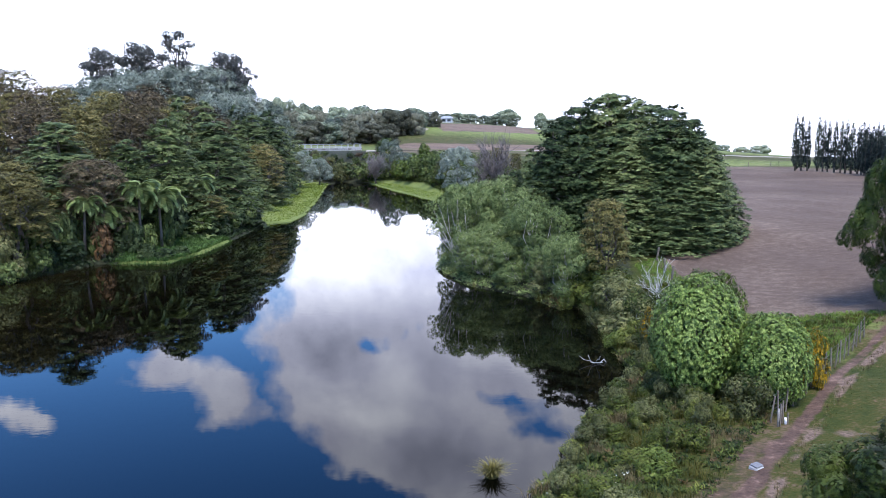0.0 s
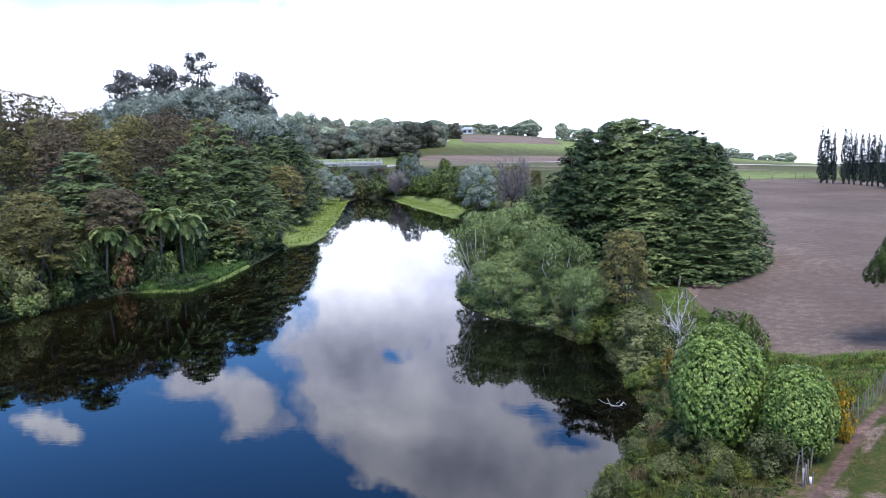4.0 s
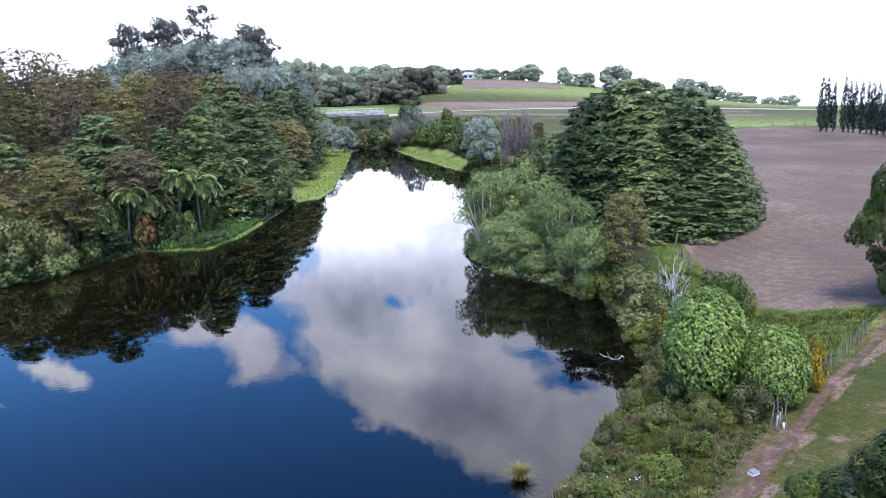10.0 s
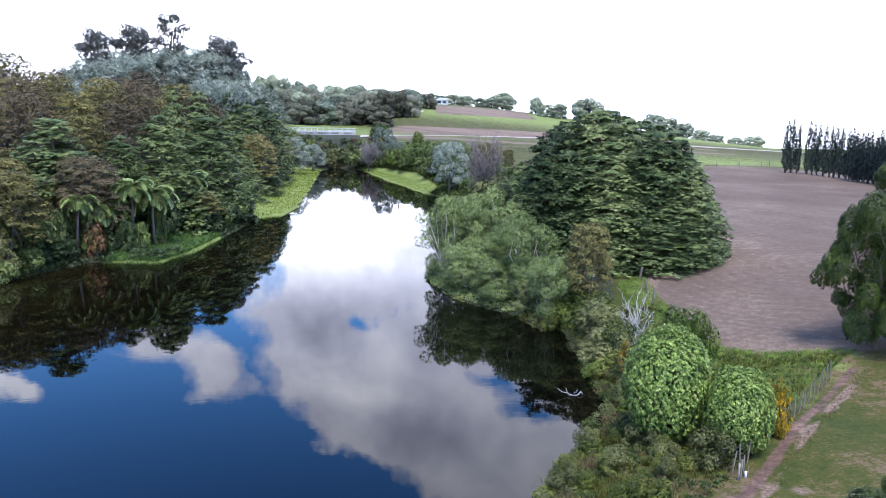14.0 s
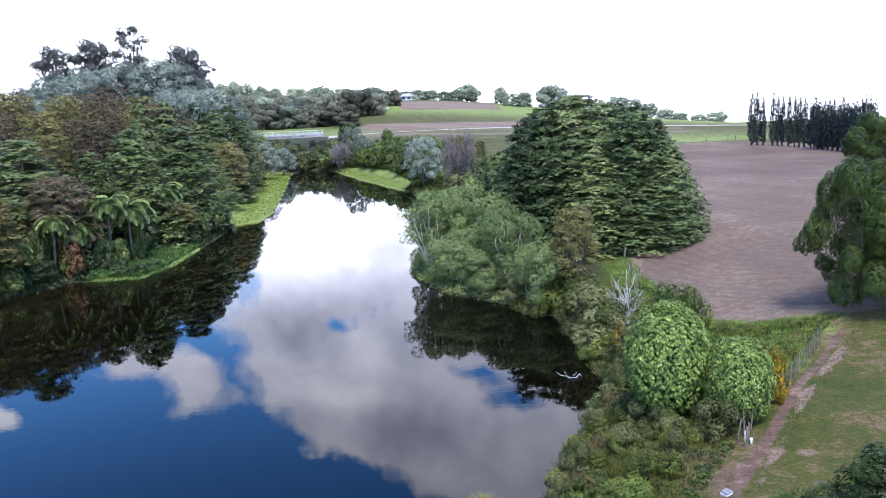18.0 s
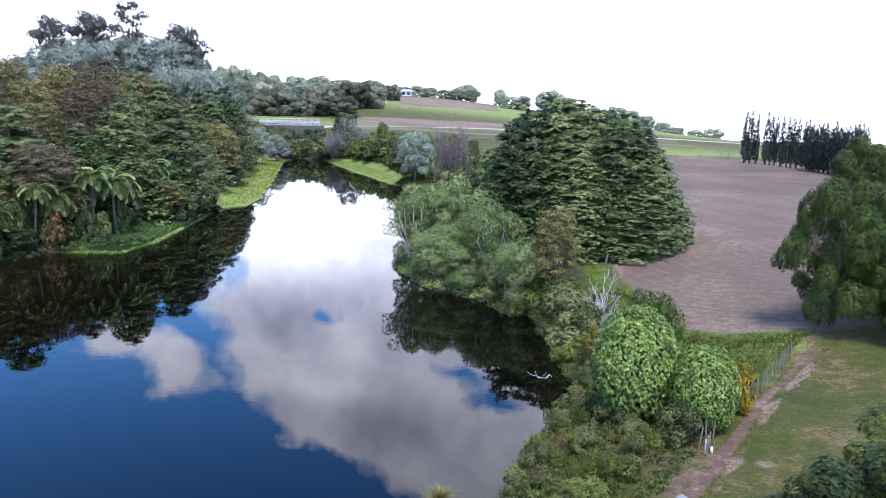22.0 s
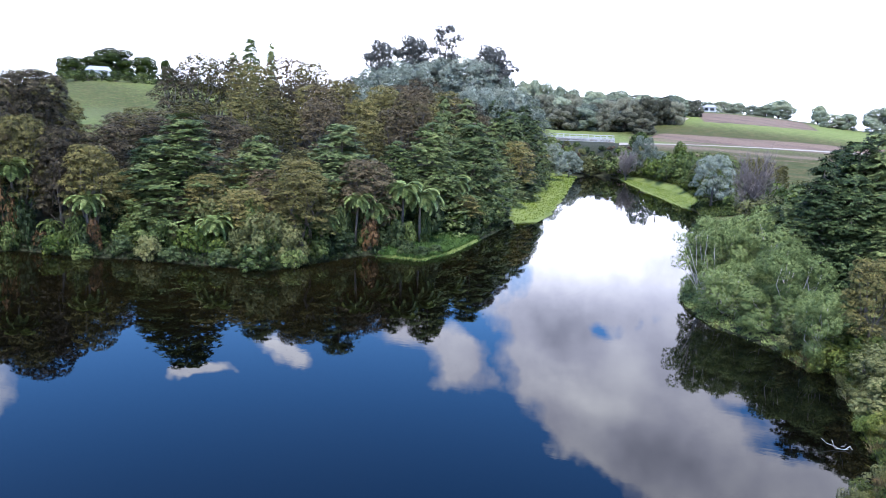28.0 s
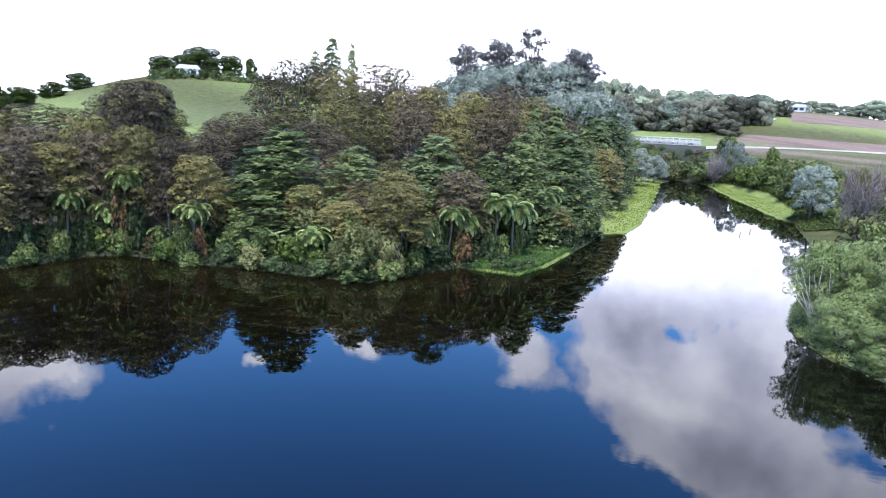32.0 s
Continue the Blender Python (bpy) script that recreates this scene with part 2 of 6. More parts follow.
KANUKA_EAST = [
    (-87.4, 116.0, 22.4, 4.9), (-87.5, 123.4, 22.4, 4.6), (-76.4, 116.4, 20.9, 4.7), (-71.4, 119.6, 22.3, 4.7), (-64.9, 116.4, 21.3, 4.0),
    (-83.0, 104.2, 19.3, 4.0), (-65.0, 102.4, 17.4, 4.6), (-60.5, 105.1, 17.8, 4.6), (-47.5, 76.5, 12.1, 2.7), (-47.0, 87.9, 14.3, 3.0),
    (-53.9, 88.1, 14.6, 3.5), (-30.0, 65.5, 8.4, 2.8), (-25.2, 78.4, 4.5, 2.5), (-37.0, 94.2, 15.9, 3.1), (-43.3, 100.3, 16.3, 3.3),
    (-45.3, 118.1, 19.0, 3.9), (-43.2, 91.5, 14.7, 3.1), (-38.2, 91.2, 13.5, 3.4), (-37.7, 103.7, 14.7, 3.4), (-34.1, 109.8, 15.0, 3.1),
    (-39.0, 83.3, 12.0, 2.8), (-43.7, 111.3, 17.3, 3.9), (-40.7, 117.3, 17.0, 4.0), (-47.6, 114.7, 17.7, 4.0), (-45.2, 100.7, 15.0, 3.4),
    (-38.4, 118.1, 15.9, 3.8), (-37.5, 98.9, 14.6, 3.4), (-31.6, 108.2, 13.3, 3.0),
    (-54.0, 97.0, 16.6, 3.4), (-49.5, 92.0, 16.2, 3.2), (-52.5, 104.0, 17.6, 3.6), (-56.5, 110.0, 18.4, 3.8), (-47.0, 106.0, 17.2, 3.4), (-58.5, 99.0, 16.4, 3.5),
]
SILVER_TREES = [
    (-58.5, 121.0, 19.2, 4.1), (-59.6, 132.1, 21.4, 5.0), (-55.8, 138.2, 23.3, 5.7), (-53.3, 146.0, 24.4, 5.9), (-49.0, 149.7, 25.2, 6.0),
    (-45.9, 156.1, 24.7, 5.6), (-40.0, 152.3, 19.8, 5.4), (-38.8, 161.3, 18.4, 5.0), (-39.3, 130.7, 18.4, 4.7), (-35.2, 126.4, 16.7, 4.0),
    (-38.2, 169.2, 15.6, 3.8), (-52.0, 112.5, 16.9, 3.8), (-59.8, 141.1, 22.6, 5.2), (-56.5, 147.0, 24.2, 5.4), (-52.2, 150.8, 25.0, 5.5),
    (-47.7, 154.5, 24.8, 5.5), (-43.1, 155.8, 22.1, 5.5), (-40.0, 158.8, 19.1, 5.0), (-62.7, 133.0, 20.3, 4.5),
]
GUMS = [
    (-64.5, 144.2, 27.2, 3.2), (-58.6, 146.7, 28.4, 3.5), (-52.5, 149.0, 30.6, 3.8), (-45.0, 156.7, 27.6, 4.1), (-42.7, 159.4, 24.8, 3.1),
]
POPLARS = [
    (66.7, 147.3, 13.9, 0.9), (67.6, 146.9, 13.5, 0.9), (68.2, 145.6, 13.1, 0.7), (69.3, 143.9, 13.3, 0.8), (70.1, 143.5, 13.2, 0.7),
    (70.4, 142.3, 12.5, 0.7), (70.9, 140.9, 12.7, 0.8), (71.3, 139.5, 12.3, 0.7), (71.6, 138.3, 12.6, 0.8), (71.9, 137.0, 12.0, 0.8),
    (72.3, 135.6, 11.5, 0.8), (71.9, 133.5, 12.0, 0.9), (71.9, 132.0, 11.6, 0.8), (71.9, 130.4, 11.2, 0.8), (71.8, 128.8, 11.8, 0.8),
    (71.7, 127.3, 11.4, 0.8), (71.6, 125.7, 11.0, 0.8), (71.5, 124.2, 11.7, 0.8), (71.3, 122.6, 11.3, 0.8), (71.2, 121.1, 10.9, 0.8),
    (71.0, 119.6, 11.5, 0.8), (70.9, 118.0, 11.2, 0.8), (70.6, 116.5, 11.8, 0.8), (70.4, 115.0, 11.4, 0.8), (70.2, 113.5, 11.1, 0.8),
    (70.4, 129.8, 10.6, 0.8), (70.5, 128.4, 10.4, 0.8), (70.6, 126.9, 10.2, 0.8), (70.7, 125.5, 10.0, 0.8), (70.8, 124.1, 9.9, 0.8),
    (70.8, 122.7, 10.5, 0.8), (70.8, 121.3, 10.3, 0.8), (70.9, 119.9, 10.1, 0.8), (70.9, 118.5, 9.9, 0.8), (70.8, 117.1, 10.6, 0.8),
    (70.8, 115.7, 10.4, 0.8),
]
UNDER_BRIDGE = [
    (-36.8, 188.4, 6.0, 3.0), (-33.4, 191.1, 5.2, 2.6), (-29.5, 191.7, 5.0, 2.6), (-26.4, 196.6, 4.9, 2.6), (-21.5, 191.8, 5.3, 2.8),
    (-31.0, 188.0, 4.6, 2.2), (-28.0, 196.8, 5.0, 2.2), (-34.3, 187.9, 5.2, 2.4), (-17.0, 189.2, 6.2, 3.0),
]
TALL_RIGHT = [
    (42.5, 67.3, 10.2, 3.6),
]
FERNS = [
    (-29.1, 64.8, 4.7, 2.3), (-25.7, 68.4, 5.6, 2.3), (-26.5, 78.9, 6.1, 2.2), (-26.6, 66.1, 6.3, 1.9), (-31.6, 59.0, 3.6, 1.3),
    (-38.0, 52.7, 3.6, 1.5), (-49.1, 50.4, 4.9, 1.6), (-57.4, 48.8, 4.5, 1.8), (-56.2, 49.3, 7.4, 1.7), (-59.1, 45.5, 5.7, 1.7),
    (-53.4, 50.3, 2.3, 1.0), (-58.1, 47.8, 2.4, 1.1), (-29.8, 62.5, 5.3, 1.5),
]
WILLOWS = [
    (1.6, 57.0, 6.4, 2.4), (4.0, 56.9, 6.7, 2.6), (5.8, 50.7, 5.7, 2.4), (7.1, 45.4, 3.9, 1.6), (2.6, 52.9, 3.9, 2.1),
    (4.9, 49.8, 3.2, 2.1),
]
BANK_KANUKA = [
    (9.1, 45.1, 6.0, 1.3),
]
BANK_SHRUBS = [
    (8.4, 45.2, 2.8, 1.4), (9.1, 41.0, 2.4, 1.3), (8.9, 43.1, 0.2, 1.4), (8.8, 37.0, 0.8, 1.1), (8.7, 34.9, -0.0, 0.9),
    (9.2, 33.8, 2.0, 0.8), (9.3, 36.8, 2.4, 0.9), (6.4, 46.6, 1.1, 1.3), (7.9, 45.3, 1.0, 1.1), (11.5, 35.2, 3.6, 0.9),
    (12.1, 33.9, 3.7, 0.7),
]
FAR_BUSH = [
    (-41.8, 221.1, 16.3, 4.3), (-36.9, 232.1, 16.6, 4.9), (-30.8, 238.0, 16.1, 4.6), (-24.6, 238.7, 15.6, 4.6), (-18.8, 231.2, 13.6, 3.5),
    (-49.9, 255.2, 21.6, 4.9), (-53.3, 244.2, 20.9, 4.7), (-51.1, 295.6, 23.6, 5.1), (-46.6, 326.7, 26.8, 5.6), (-37.1, 327.9, 26.5, 5.6),
    (-27.9, 333.8, 25.6, 5.7), (-19.3, 334.4, 23.7, 5.1), (-19.1, 379.5, 26.2, 5.0), (-41.8, 276.9, 21.4, 5.3), (-34.3, 282.9, 20.9, 5.4),
    (-26.4, 288.8, 20.4, 5.5),
]
FAR_TREES = [
    (-2.5, 400.0, 25.8, 3.6), (4.9, 400.0, 26.1, 4.2), (11.6, 399.8, 25.2, 3.9), (18.9, 399.6, 24.4, 3.6), (30.5, 398.8, 27.4, 6.1),
    (24.7, 399.2, 25.3, 3.8), (46.5, 387.2, 24.9, 3.5), (44.5, 327.0, 19.7, 3.8), (49.6, 326.3, 20.2, 3.4), (64.9, 343.9, 23.3, 6.4),
    (74.9, 341.9, 16.6, 4.5), (88.9, 369.4, 16.1, 3.6), (93.2, 337.3, 16.5, 4.2), (99.3, 335.6, 15.1, 4.5), (105.5, 333.7, 12.9, 3.7),
    (109.2, 322.0, 9.9, 3.4), (135.3, 376.4, 6.6, 3.8), (150.8, 392.0, 4.6, 4.0), (159.2, 388.6, 2.4, 4.8),
]
LEFT_HILL_TREES = [
    (-220.8, 219.3, 27.3, 5.9), (-224.1, 243.9, 34.7, 8.8), (-228.8, 239.5, 30.9, 6.3), (-216.5, 250.7, 32.5, 5.0), (-203.6, 248.4, 31.3, 2.4),
    (-144.6, 217.6, 35.7, 3.5), (-149.1, 214.5, 31.5, 3.0), (-139.0, 221.2, 34.4, 2.0), (-215.4, 147.6, 15.4, 3.9), (-228.4, 164.0, 12.6, 5.3),
    (-238.4, 184.0, 15.8, 4.5), (-248.2, 203.8, 19.0, 4.9), (-218.6, 142.7, 11.6, 4.9),
]

FIELD = [(14.9, 52.6), (14.2, 50.0), (13.9, 46.9), (14.2, 42.4), (14.0, 37.5), (15.9, 35.6), (19.4, 34.8), (35, 36), (75, 45), (80, 100), (74, 160), (52, 160), (30, 110), (24, 70), (22.4, 57.4), (18.4, 54.2)]
SPIT_A = [(-26.5, 60.5), (-26.6, 67), (-25.0, 74), (-22.5, 76), (-20, 74), (-20, 58)]
SPIT_B = [(-22.6, 92), (-25.4, 106), (-30.5, 128), (-35.5, 160), (-36, 184), (-24, 184), (-18, 131), (-17, 101), (-17, 90)]
SPIT_C = [(-19.9, 178), (-18, 190), (-5.5, 160), (-0.5, 134), (-2.5, 122), (-12, 147)]
TRACK = [(3.4, 13.6), (6.9, 18.7), (8.7, 21.2), (10.0, 22.8), (13.5, 27.3), (17.1, 31.3), (18.3, 32.6)]
FENCE = [(9.7, 23.7), (12.8, 27.0), (16.9, 31.8)]
STRAW_EDGE = [(3.9, 13.4), (7.4, 18.6), (9.2, 21.0), (10.4, 22.6), (13.9, 27.1), (17.5, 31.1)]
BARE_PATCH = [(5.6, 18.0), (7.6, 19.8), (9.4, 22.2), (9.2, 22.9), (8.2, 22.3), (6.6, 20.4), (5.3, 18.8)]
FIELD_MARGIN = [(14.0, 49.5), (15.2, 53.0), (18.4, 54.5), (22.2, 57.4), (23.4, 62.0)]
FRESH_GRASS = [(11.2, 33.0), (11.6, 42.0), (12.4, 50.5), (14.4, 52.4), (13.8, 46.9), (14.1, 42.0), (13.9, 37.5), (15.8, 35.5), (20.0, 34.8), (17.6, 32.0), (14.2, 28.4), (12.4, 30.0)]
FAR_PLOUGH = [(-16, 222), (70, 214), (72, 240), (-14, 240)]
ROAD = [(-75, 194), (-41, 201), (-22, 204), (0, 213), (60, 221), (160, 216)]
TOP_PLOUGH = [(-2, 290), (36, 292), (36, 345), (-8, 350)]


def poly_signed(px, py, poly):
    """Distance to a polygon's edge, negative inside."""
    px, py = np.asarray(px, float), np.asarray(py, float)
    best = np.full(px.shape, 1e9)
    ins = np.zeros(px.shape, bool)
    for (ax, ay), (bx, by) in zip(poly, poly[1:] + poly[:1]):
        dx, dy = bx - ax, by - ay
        k = np.clip(((px - ax) * dx + (py - ay) * dy) / (dx * dx + dy * dy), 0, 1)
        best = np.minimum(best, np.hypot(px - ax - k * dx, py - ay - k * dy))
        with np.errstate(divide="ignore", invalid="ignore"):
            cross = ((ay > py) != (by > py)) & (px < (bx - ax) * (py - ay) / (by - ay) + ax)
        ins ^= cross
    return np.where(ins, -best, best)


def line_dist(px, py, line):
    px, py = np.asarray(px, float), np.asarray(py, float)
    best = np.full(px.shape, 1e9)
    for (ax, ay), (bx, by) in zip(line, line[1:]):
        dx, dy = bx - ax, by - ay
        k = np.clip(((px - ax) * dx + (py - ay) * dy) / (dx * dx + dy * dy), 0, 1)
        best = np.minimum(best, np.hypot(px - ax - k * dx, py - ay - k * dy))
    return best


def smooth(v):
    v = np.clip(v, 0, 1)
    return v * v * (3 - 2 * v)


def ground_z(x, y):
    """Height of the land over the water; below zero in the lake."""
    x, y = np.asarray(x, float), np.asarray(y, float)
    s = poly_signed(x, y, SHORE)
    z = 0.12 + 1.3 * (1 - np.exp(-np.maximum(s, 0) / 5.5)) + 1.5 * smooth((s - 5) / 22)
    z = z + 8 * np.exp(-((x + 58) / 42) ** 2 - ((y - 155) / 62) ** 2) * smooth(s / 25)
    ratio = y / np.maximum(-x, 1.0)
    z = z + 21.5 * smooth(((y - x) / 1.414 - 120) / 230) * smooth((ratio - 0.5) / 0.55) * (1 - 0.55 * smooth((ratio - 1.2) / 0.6)) * smooth((-x - 25) / 70)
    right = np.where(x > -10, np.exp(-((x + 10) / 112) ** 2), np.exp(-((x + 10) / 110) ** 2))
    z = z + 18.6 * smooth((y - 115) / 285) * right * smooth(s / 20) * (1 - 0.6 * smooth((y - 430) / 500))
    z = z + 0.06 * np.sin(x * 0.9 + y * 0.31) * smooth(s / 4)
    z = z - 0.022 * np.maximum(np.hypot(x, y) - 250, 0) * smooth((x - 50) / 80)
    marsh = np.minimum(poly_signed(x, y, SPIT_A), np.minimum(poly_signed(x, y, SPIT_B), poly_signed(x, y, SPIT_C)))
    z = z + (0.25 + 0.02 * np.maximum(s, 0) - z) * smooth((1.5 - marsh) / 3) * (s > 0)
    road = np.exp(-(line_dist(x, y, ROAD) / 6.5) ** 2) * smooth((s - 1) / 4) * smooth((55 - x) / 60)
    z = z * (1 - road) + 8.3 * road
    return np.where(s < 0, -1.6 * (1 - np.exp(np.minimum(s, 0) / 2.5)) - 0.02, z)


def on_marsh(x, y, margin=0.0):
    return min(float(poly_signed(x, y, p)) for p in (SPIT_A, SPIT_B, SPIT_C)) < margin


def gz(x, y):
    return float(ground_z(x, y))


def far_scale(x, y):
    """The land past the bridge is drawn up at a smaller scale; this is how much larger it stands."""
    return 1 + 0.8 * smooth((np.hypot(np.asarray(x, float) - 0.3, np.asarray(y, float) - 1.0) - 197) / 24)


def far_shift(x, y):
    """Carry what the plan has at x, y out to its true distance and size."""
    hub = Vector((0.3, 1.0, 11.7))
    return Matrix.Translation(hub) @ Matrix.Scale(float(far_scale(x, y)), 4) @ Matrix.Translation(-hub)


def far_points(V):
    """The same for points."""
    V, hub = np.asarray(V, float), np.array((0.3, 1.0, 11.7))
    return hub + (V - hub) * far_scale(V[:, 0], V[:, 1])[:, None]


# ---- materials ----
def material(name):
    m = bpy.data.materials.new(name)
    m.use_nodes = True
    t = m.node_tree
    for n in list(t.nodes):
        t.nodes.remove(n)
    out = t.nodes.new("ShaderNodeOutputMaterial")
    return m, t, out


def leaf_material(name, dark, mid, light, rough=0.55, through_light=0.25, vary=0.26, clump=1.5):
    """Leaves: tone varies leaf by leaf, clump by clump and tree by tree."""
    m, t, out = material(name)
    geo = t.nodes.new("ShaderNodeNewGeometry")
    info = t.nodes.new("ShaderNodeObjectInfo")
    co = t.nodes.new("ShaderNodeTexCoord")
    big = node(t, "ShaderNodeTexNoise", Scale=clump, Detail=4.0, Roughness=0.65)
    t.links.new(co.outputs["Object"], big.inputs["Vector"])
    mixv = wmath("ADD", wmath("MULTIPLY", geo.outputs["Random Per Island"], 0.30, tree=t),
                 wmath("MULTIPLY", big.outputs["Fac"], 1.05, tree=t), tree=t)
    mixv = wmath("ADD", mixv, wmath("MULTIPLY", wmath("SUBTRACT", info.outputs["Random"], 0.5, tree=t), vary, tree=t), tree=t)
    stops = [(0.47, dark), (0.69, mid), (0.94, light)]
    col = ramp(t, mixv, stops)
    bs = node(t, "ShaderNodeBsdfPrincipled", Roughness=rough)
    bs.inputs["Specular IOR Level"].default_value = 0.14
    t.links.new(col, bs.inputs["Base Color"])
    tr = t.nodes.new("ShaderNodeBsdfTranslucent")
    t.links.new(col, tr.inputs[0])
    mx = t.nodes.new("ShaderNodeMixShader")
    mx.inputs[0].default_value = through_light * 0.4
    t.links.new(bs.outputs[0], mx.inputs[1])
    t.links.new(tr.outputs[0], mx.inputs[2])
    t.links.new(mx.outputs[0], out.inputs[0])
    return m


def rough_material(name, a, b, scale, rough=0.8, bump=0.3, metal=0.0, fine=None):
    """Two-tone procedural surface with grain, stains and relief at real size."""
    m, t, out = material(name)
    co = t.nodes.new("ShaderNodeTexCoord")
    info = t.nodes.new("ShaderNodeObjectInfo")
    n1 = node(t, "ShaderNodeTexNoise", Scale=scale, Detail=6.0, Roughness=0.62)
    n2 = node(t, "ShaderNodeTexNoise", Scale=fine or scale * 7, Detail=4.0)
    for n in (n1, n2):
        t.links.new(co.outputs["Object"], n.inputs["Vector"])
    v = wmath("ADD", wmath("MULTIPLY", n1.outputs["Fac"], 0.7, tree=t), wmath("MULTIPLY", n2.outputs["Fac"], 0.4, tree=t), tree=t)
    v = wmath("ADD", v, wmath("MULTIPLY", wmath("SUBTRACT", info.outputs["Random"], 0.5, tree=t), 0.2, tree=t), tree=t)
    col = ramp(t, v, [(0.38, a), (0.72, b)])
    bs = node(t, "ShaderNodeBsdfPrincipled", Roughness=rough, Metallic=metal)
    t.links.new(col, bs.inputs["Base Color"])
    bp_ = node(t, "ShaderNodeBump", Strength=bump, Distance=0.05)
    t.links.new(n2.outputs["Fac"], bp_.inputs["Height"])
    t.links.new(bp_.outputs[0], bs.inputs["Normal"])
    t.links.new(bs.outputs[0], out.inputs[0])
    return m


M_CONIFER = leaf_material("conifer_leaf", (0.0111, 0.0218, 0.00718), (0.0777, 0.11, 0.0383), (0.213, 0.241, 0.0877), 0.55, 0.25, 0.36)
M_CONIFER_PALE = leaf_material("pale_conifer_leaf", (0.0167, 0.0285, 0.00776), (0.108, 0.142, 0.0437), (0.258, 0.285, 0.106), 0.55, 0.25, 0.2)
M_KANUKA = leaf_material("kanuka_leaf", (0.0134, 0.0112, 0.0066), (0.0784, 0.0627, 0.0341), (0.213, 0.162, 0.0825), 0.65, 0.2)
M_OLIVE = leaf_material("olive_leaf", (0.0242, 0.0242, 0.00698), (0.121, 0.11, 0.0319), (0.29, 0.237, 0.0798), 0.6, 0.25)
M_SILVER = leaf_material("silver_leaf", (0.0686, 0.085, 0.064), (0.187, 0.221, 0.168), (0.374, 0.402, 0.309), 0.6, 0.2)
M_GUM = leaf_material("gum_leaf", (0.034, 0.0344, 0.0323), (0.0978, 0.1, 0.0892), (0.187, 0.189, 0.162), 0.55, 0.25, 0.1)
M_WILLOW = leaf_material("willow_leaf", (0.0391, 0.06, 0.0166), (0.155, 0.2, 0.0625), (0.301, 0.35, 0.127), 0.55, 0.3, 0.10, 2.6)
M_BRIGHT = leaf_material("bright_leaf", (0.02, 0.04, 0.007), (0.135, 0.2, 0.036), (0.38, 0.455, 0.125), 0.45, 0.25, 0.05, 3.2)
M_SHRUB = leaf_material("shrub_leaf", (0.0168, 0.0288, 0.00602), (0.084, 0.106, 0.0187), (0.215, 0.22, 0.0415))
M_SHRUB_DARK = leaf_material("dark_shrub_leaf", (0.010, 0.018, 0.007), (0.040, 0.060, 0.021), (0.11, 0.14, 0.048))
M_SHRUB_GREY = leaf_material("grey_shrub_leaf", (0.0315, 0.0378, 0.0128), (0.113, 0.119, 0.0398), (0.252, 0.243, 0.0924))
M_SHRUB_LIME = leaf_material("lime_shrub_leaf", (0.0238, 0.045, 0.00792), (0.0795, 0.113, 0.0198), (0.183, 0.21, 0.0396))
M_FERN = leaf_material("fern_leaf", (0.0708, 0.105, 0.0289), (0.223, 0.275, 0.0868), (0.404, 0.456, 0.174), 0.4, 0.3)
M_GRASS_SPIT = leaf_material("spit_grass", (0.02975, 0.0595, 0.0119), (0.07225, 0.1275, 0.0272), (0.136, 0.204, 0.051))
M_GRASS_FRESH = leaf_material("fresh_grass", (0.0513, 0.0992, 0.014), (0.1552, 0.2368, 0.0308), (0.2835, 0.384, 0.07))
M_SHRUB_DEEP = leaf_material("deep_shrub_leaf", (0.0148, 0.026, 0.00704), (0.0742, 0.104, 0.0264), (0.201, 0.235, 0.066))
M_RUST = leaf_material("rusty_leaf", (0.021, 0.0126, 0.007), (0.091, 0.0525, 0.0224), (0.189, 0.105, 0.042))
M_FERN_DEAD = leaf_material("dry_fern_leaf", (0.036, 0.0217, 0.0105), (0.096, 0.0558, 0.0245), (0.162, 0.1054, 0.049))
M_POPLAR = leaf_material("poplar_leaf", (0.014, 0.020, 0.018), (0.036, 0.046, 0.034), (0.075, 0.09, 0.06), 0.6, 0.1)
M_BROADLEAF = leaf_material("broadleaf", (0.0102, 0.0201, 0.00362), (0.0372, 0.0604, 0.00904), (0.112, 0.138, 0.0235), 0.5, 0.25, 0.05)
M_NEAR = leaf_material("dark_small_leaf", (0.008, 0.016, 0.0032), (0.036, 0.056, 0.0096), (0.105, 0.13, 0.0272), 0.45, 0.2)
# distance haze is mixed into these two leaf colours, paler and greyer
M_FARTREE_HAZE = leaf_material("hazed_far_leaf", (0.124, 0.151, 0.103), (0.296, 0.332, 0.218), (0.482, 0.514, 0.328), 0.7, 0.2)
M_FARBUSH_HAZE = leaf_material("hazed_far_scrub_leaf", (0.0478, 0.0504, 0.0319), (0.164, 0.162, 0.105), (0.321, 0.315, 0.215), 0.6, 0.2, 0.4)
M_GORSE = leaf_material("gorse_flower", (0.022, 0.032, 0.008), (0.22, 0.145, 0.01), (0.78, 0.46, 0.02), 0.55, 0.25, 0.05)
M_GRASS = leaf_material("bank_grass", (0.0154, 0.0196, 0.00399), (0.05236, 0.056, 0.008645), (0.1271, 0.1085, 0.02261))
M_GRASS_DRY = leaf_material("dry_grass", (0.065, 0.04875, 0.0195), (0.143, 0.1105, 0.04875), (0.234, 0.1885, 0.091))
M_GRASS_LIME = leaf_material("lime_grass", (0.0495, 0.0788, 0.00413), (0.112, 0.154, 0.0093), (0.18, 0.225, 0.0155))
M_FLOWER = leaf_material("white_flower", (0.55, 0.55, 0.40), (0.75, 0.75, 0.6), (0.85, 0.85, 0.75))
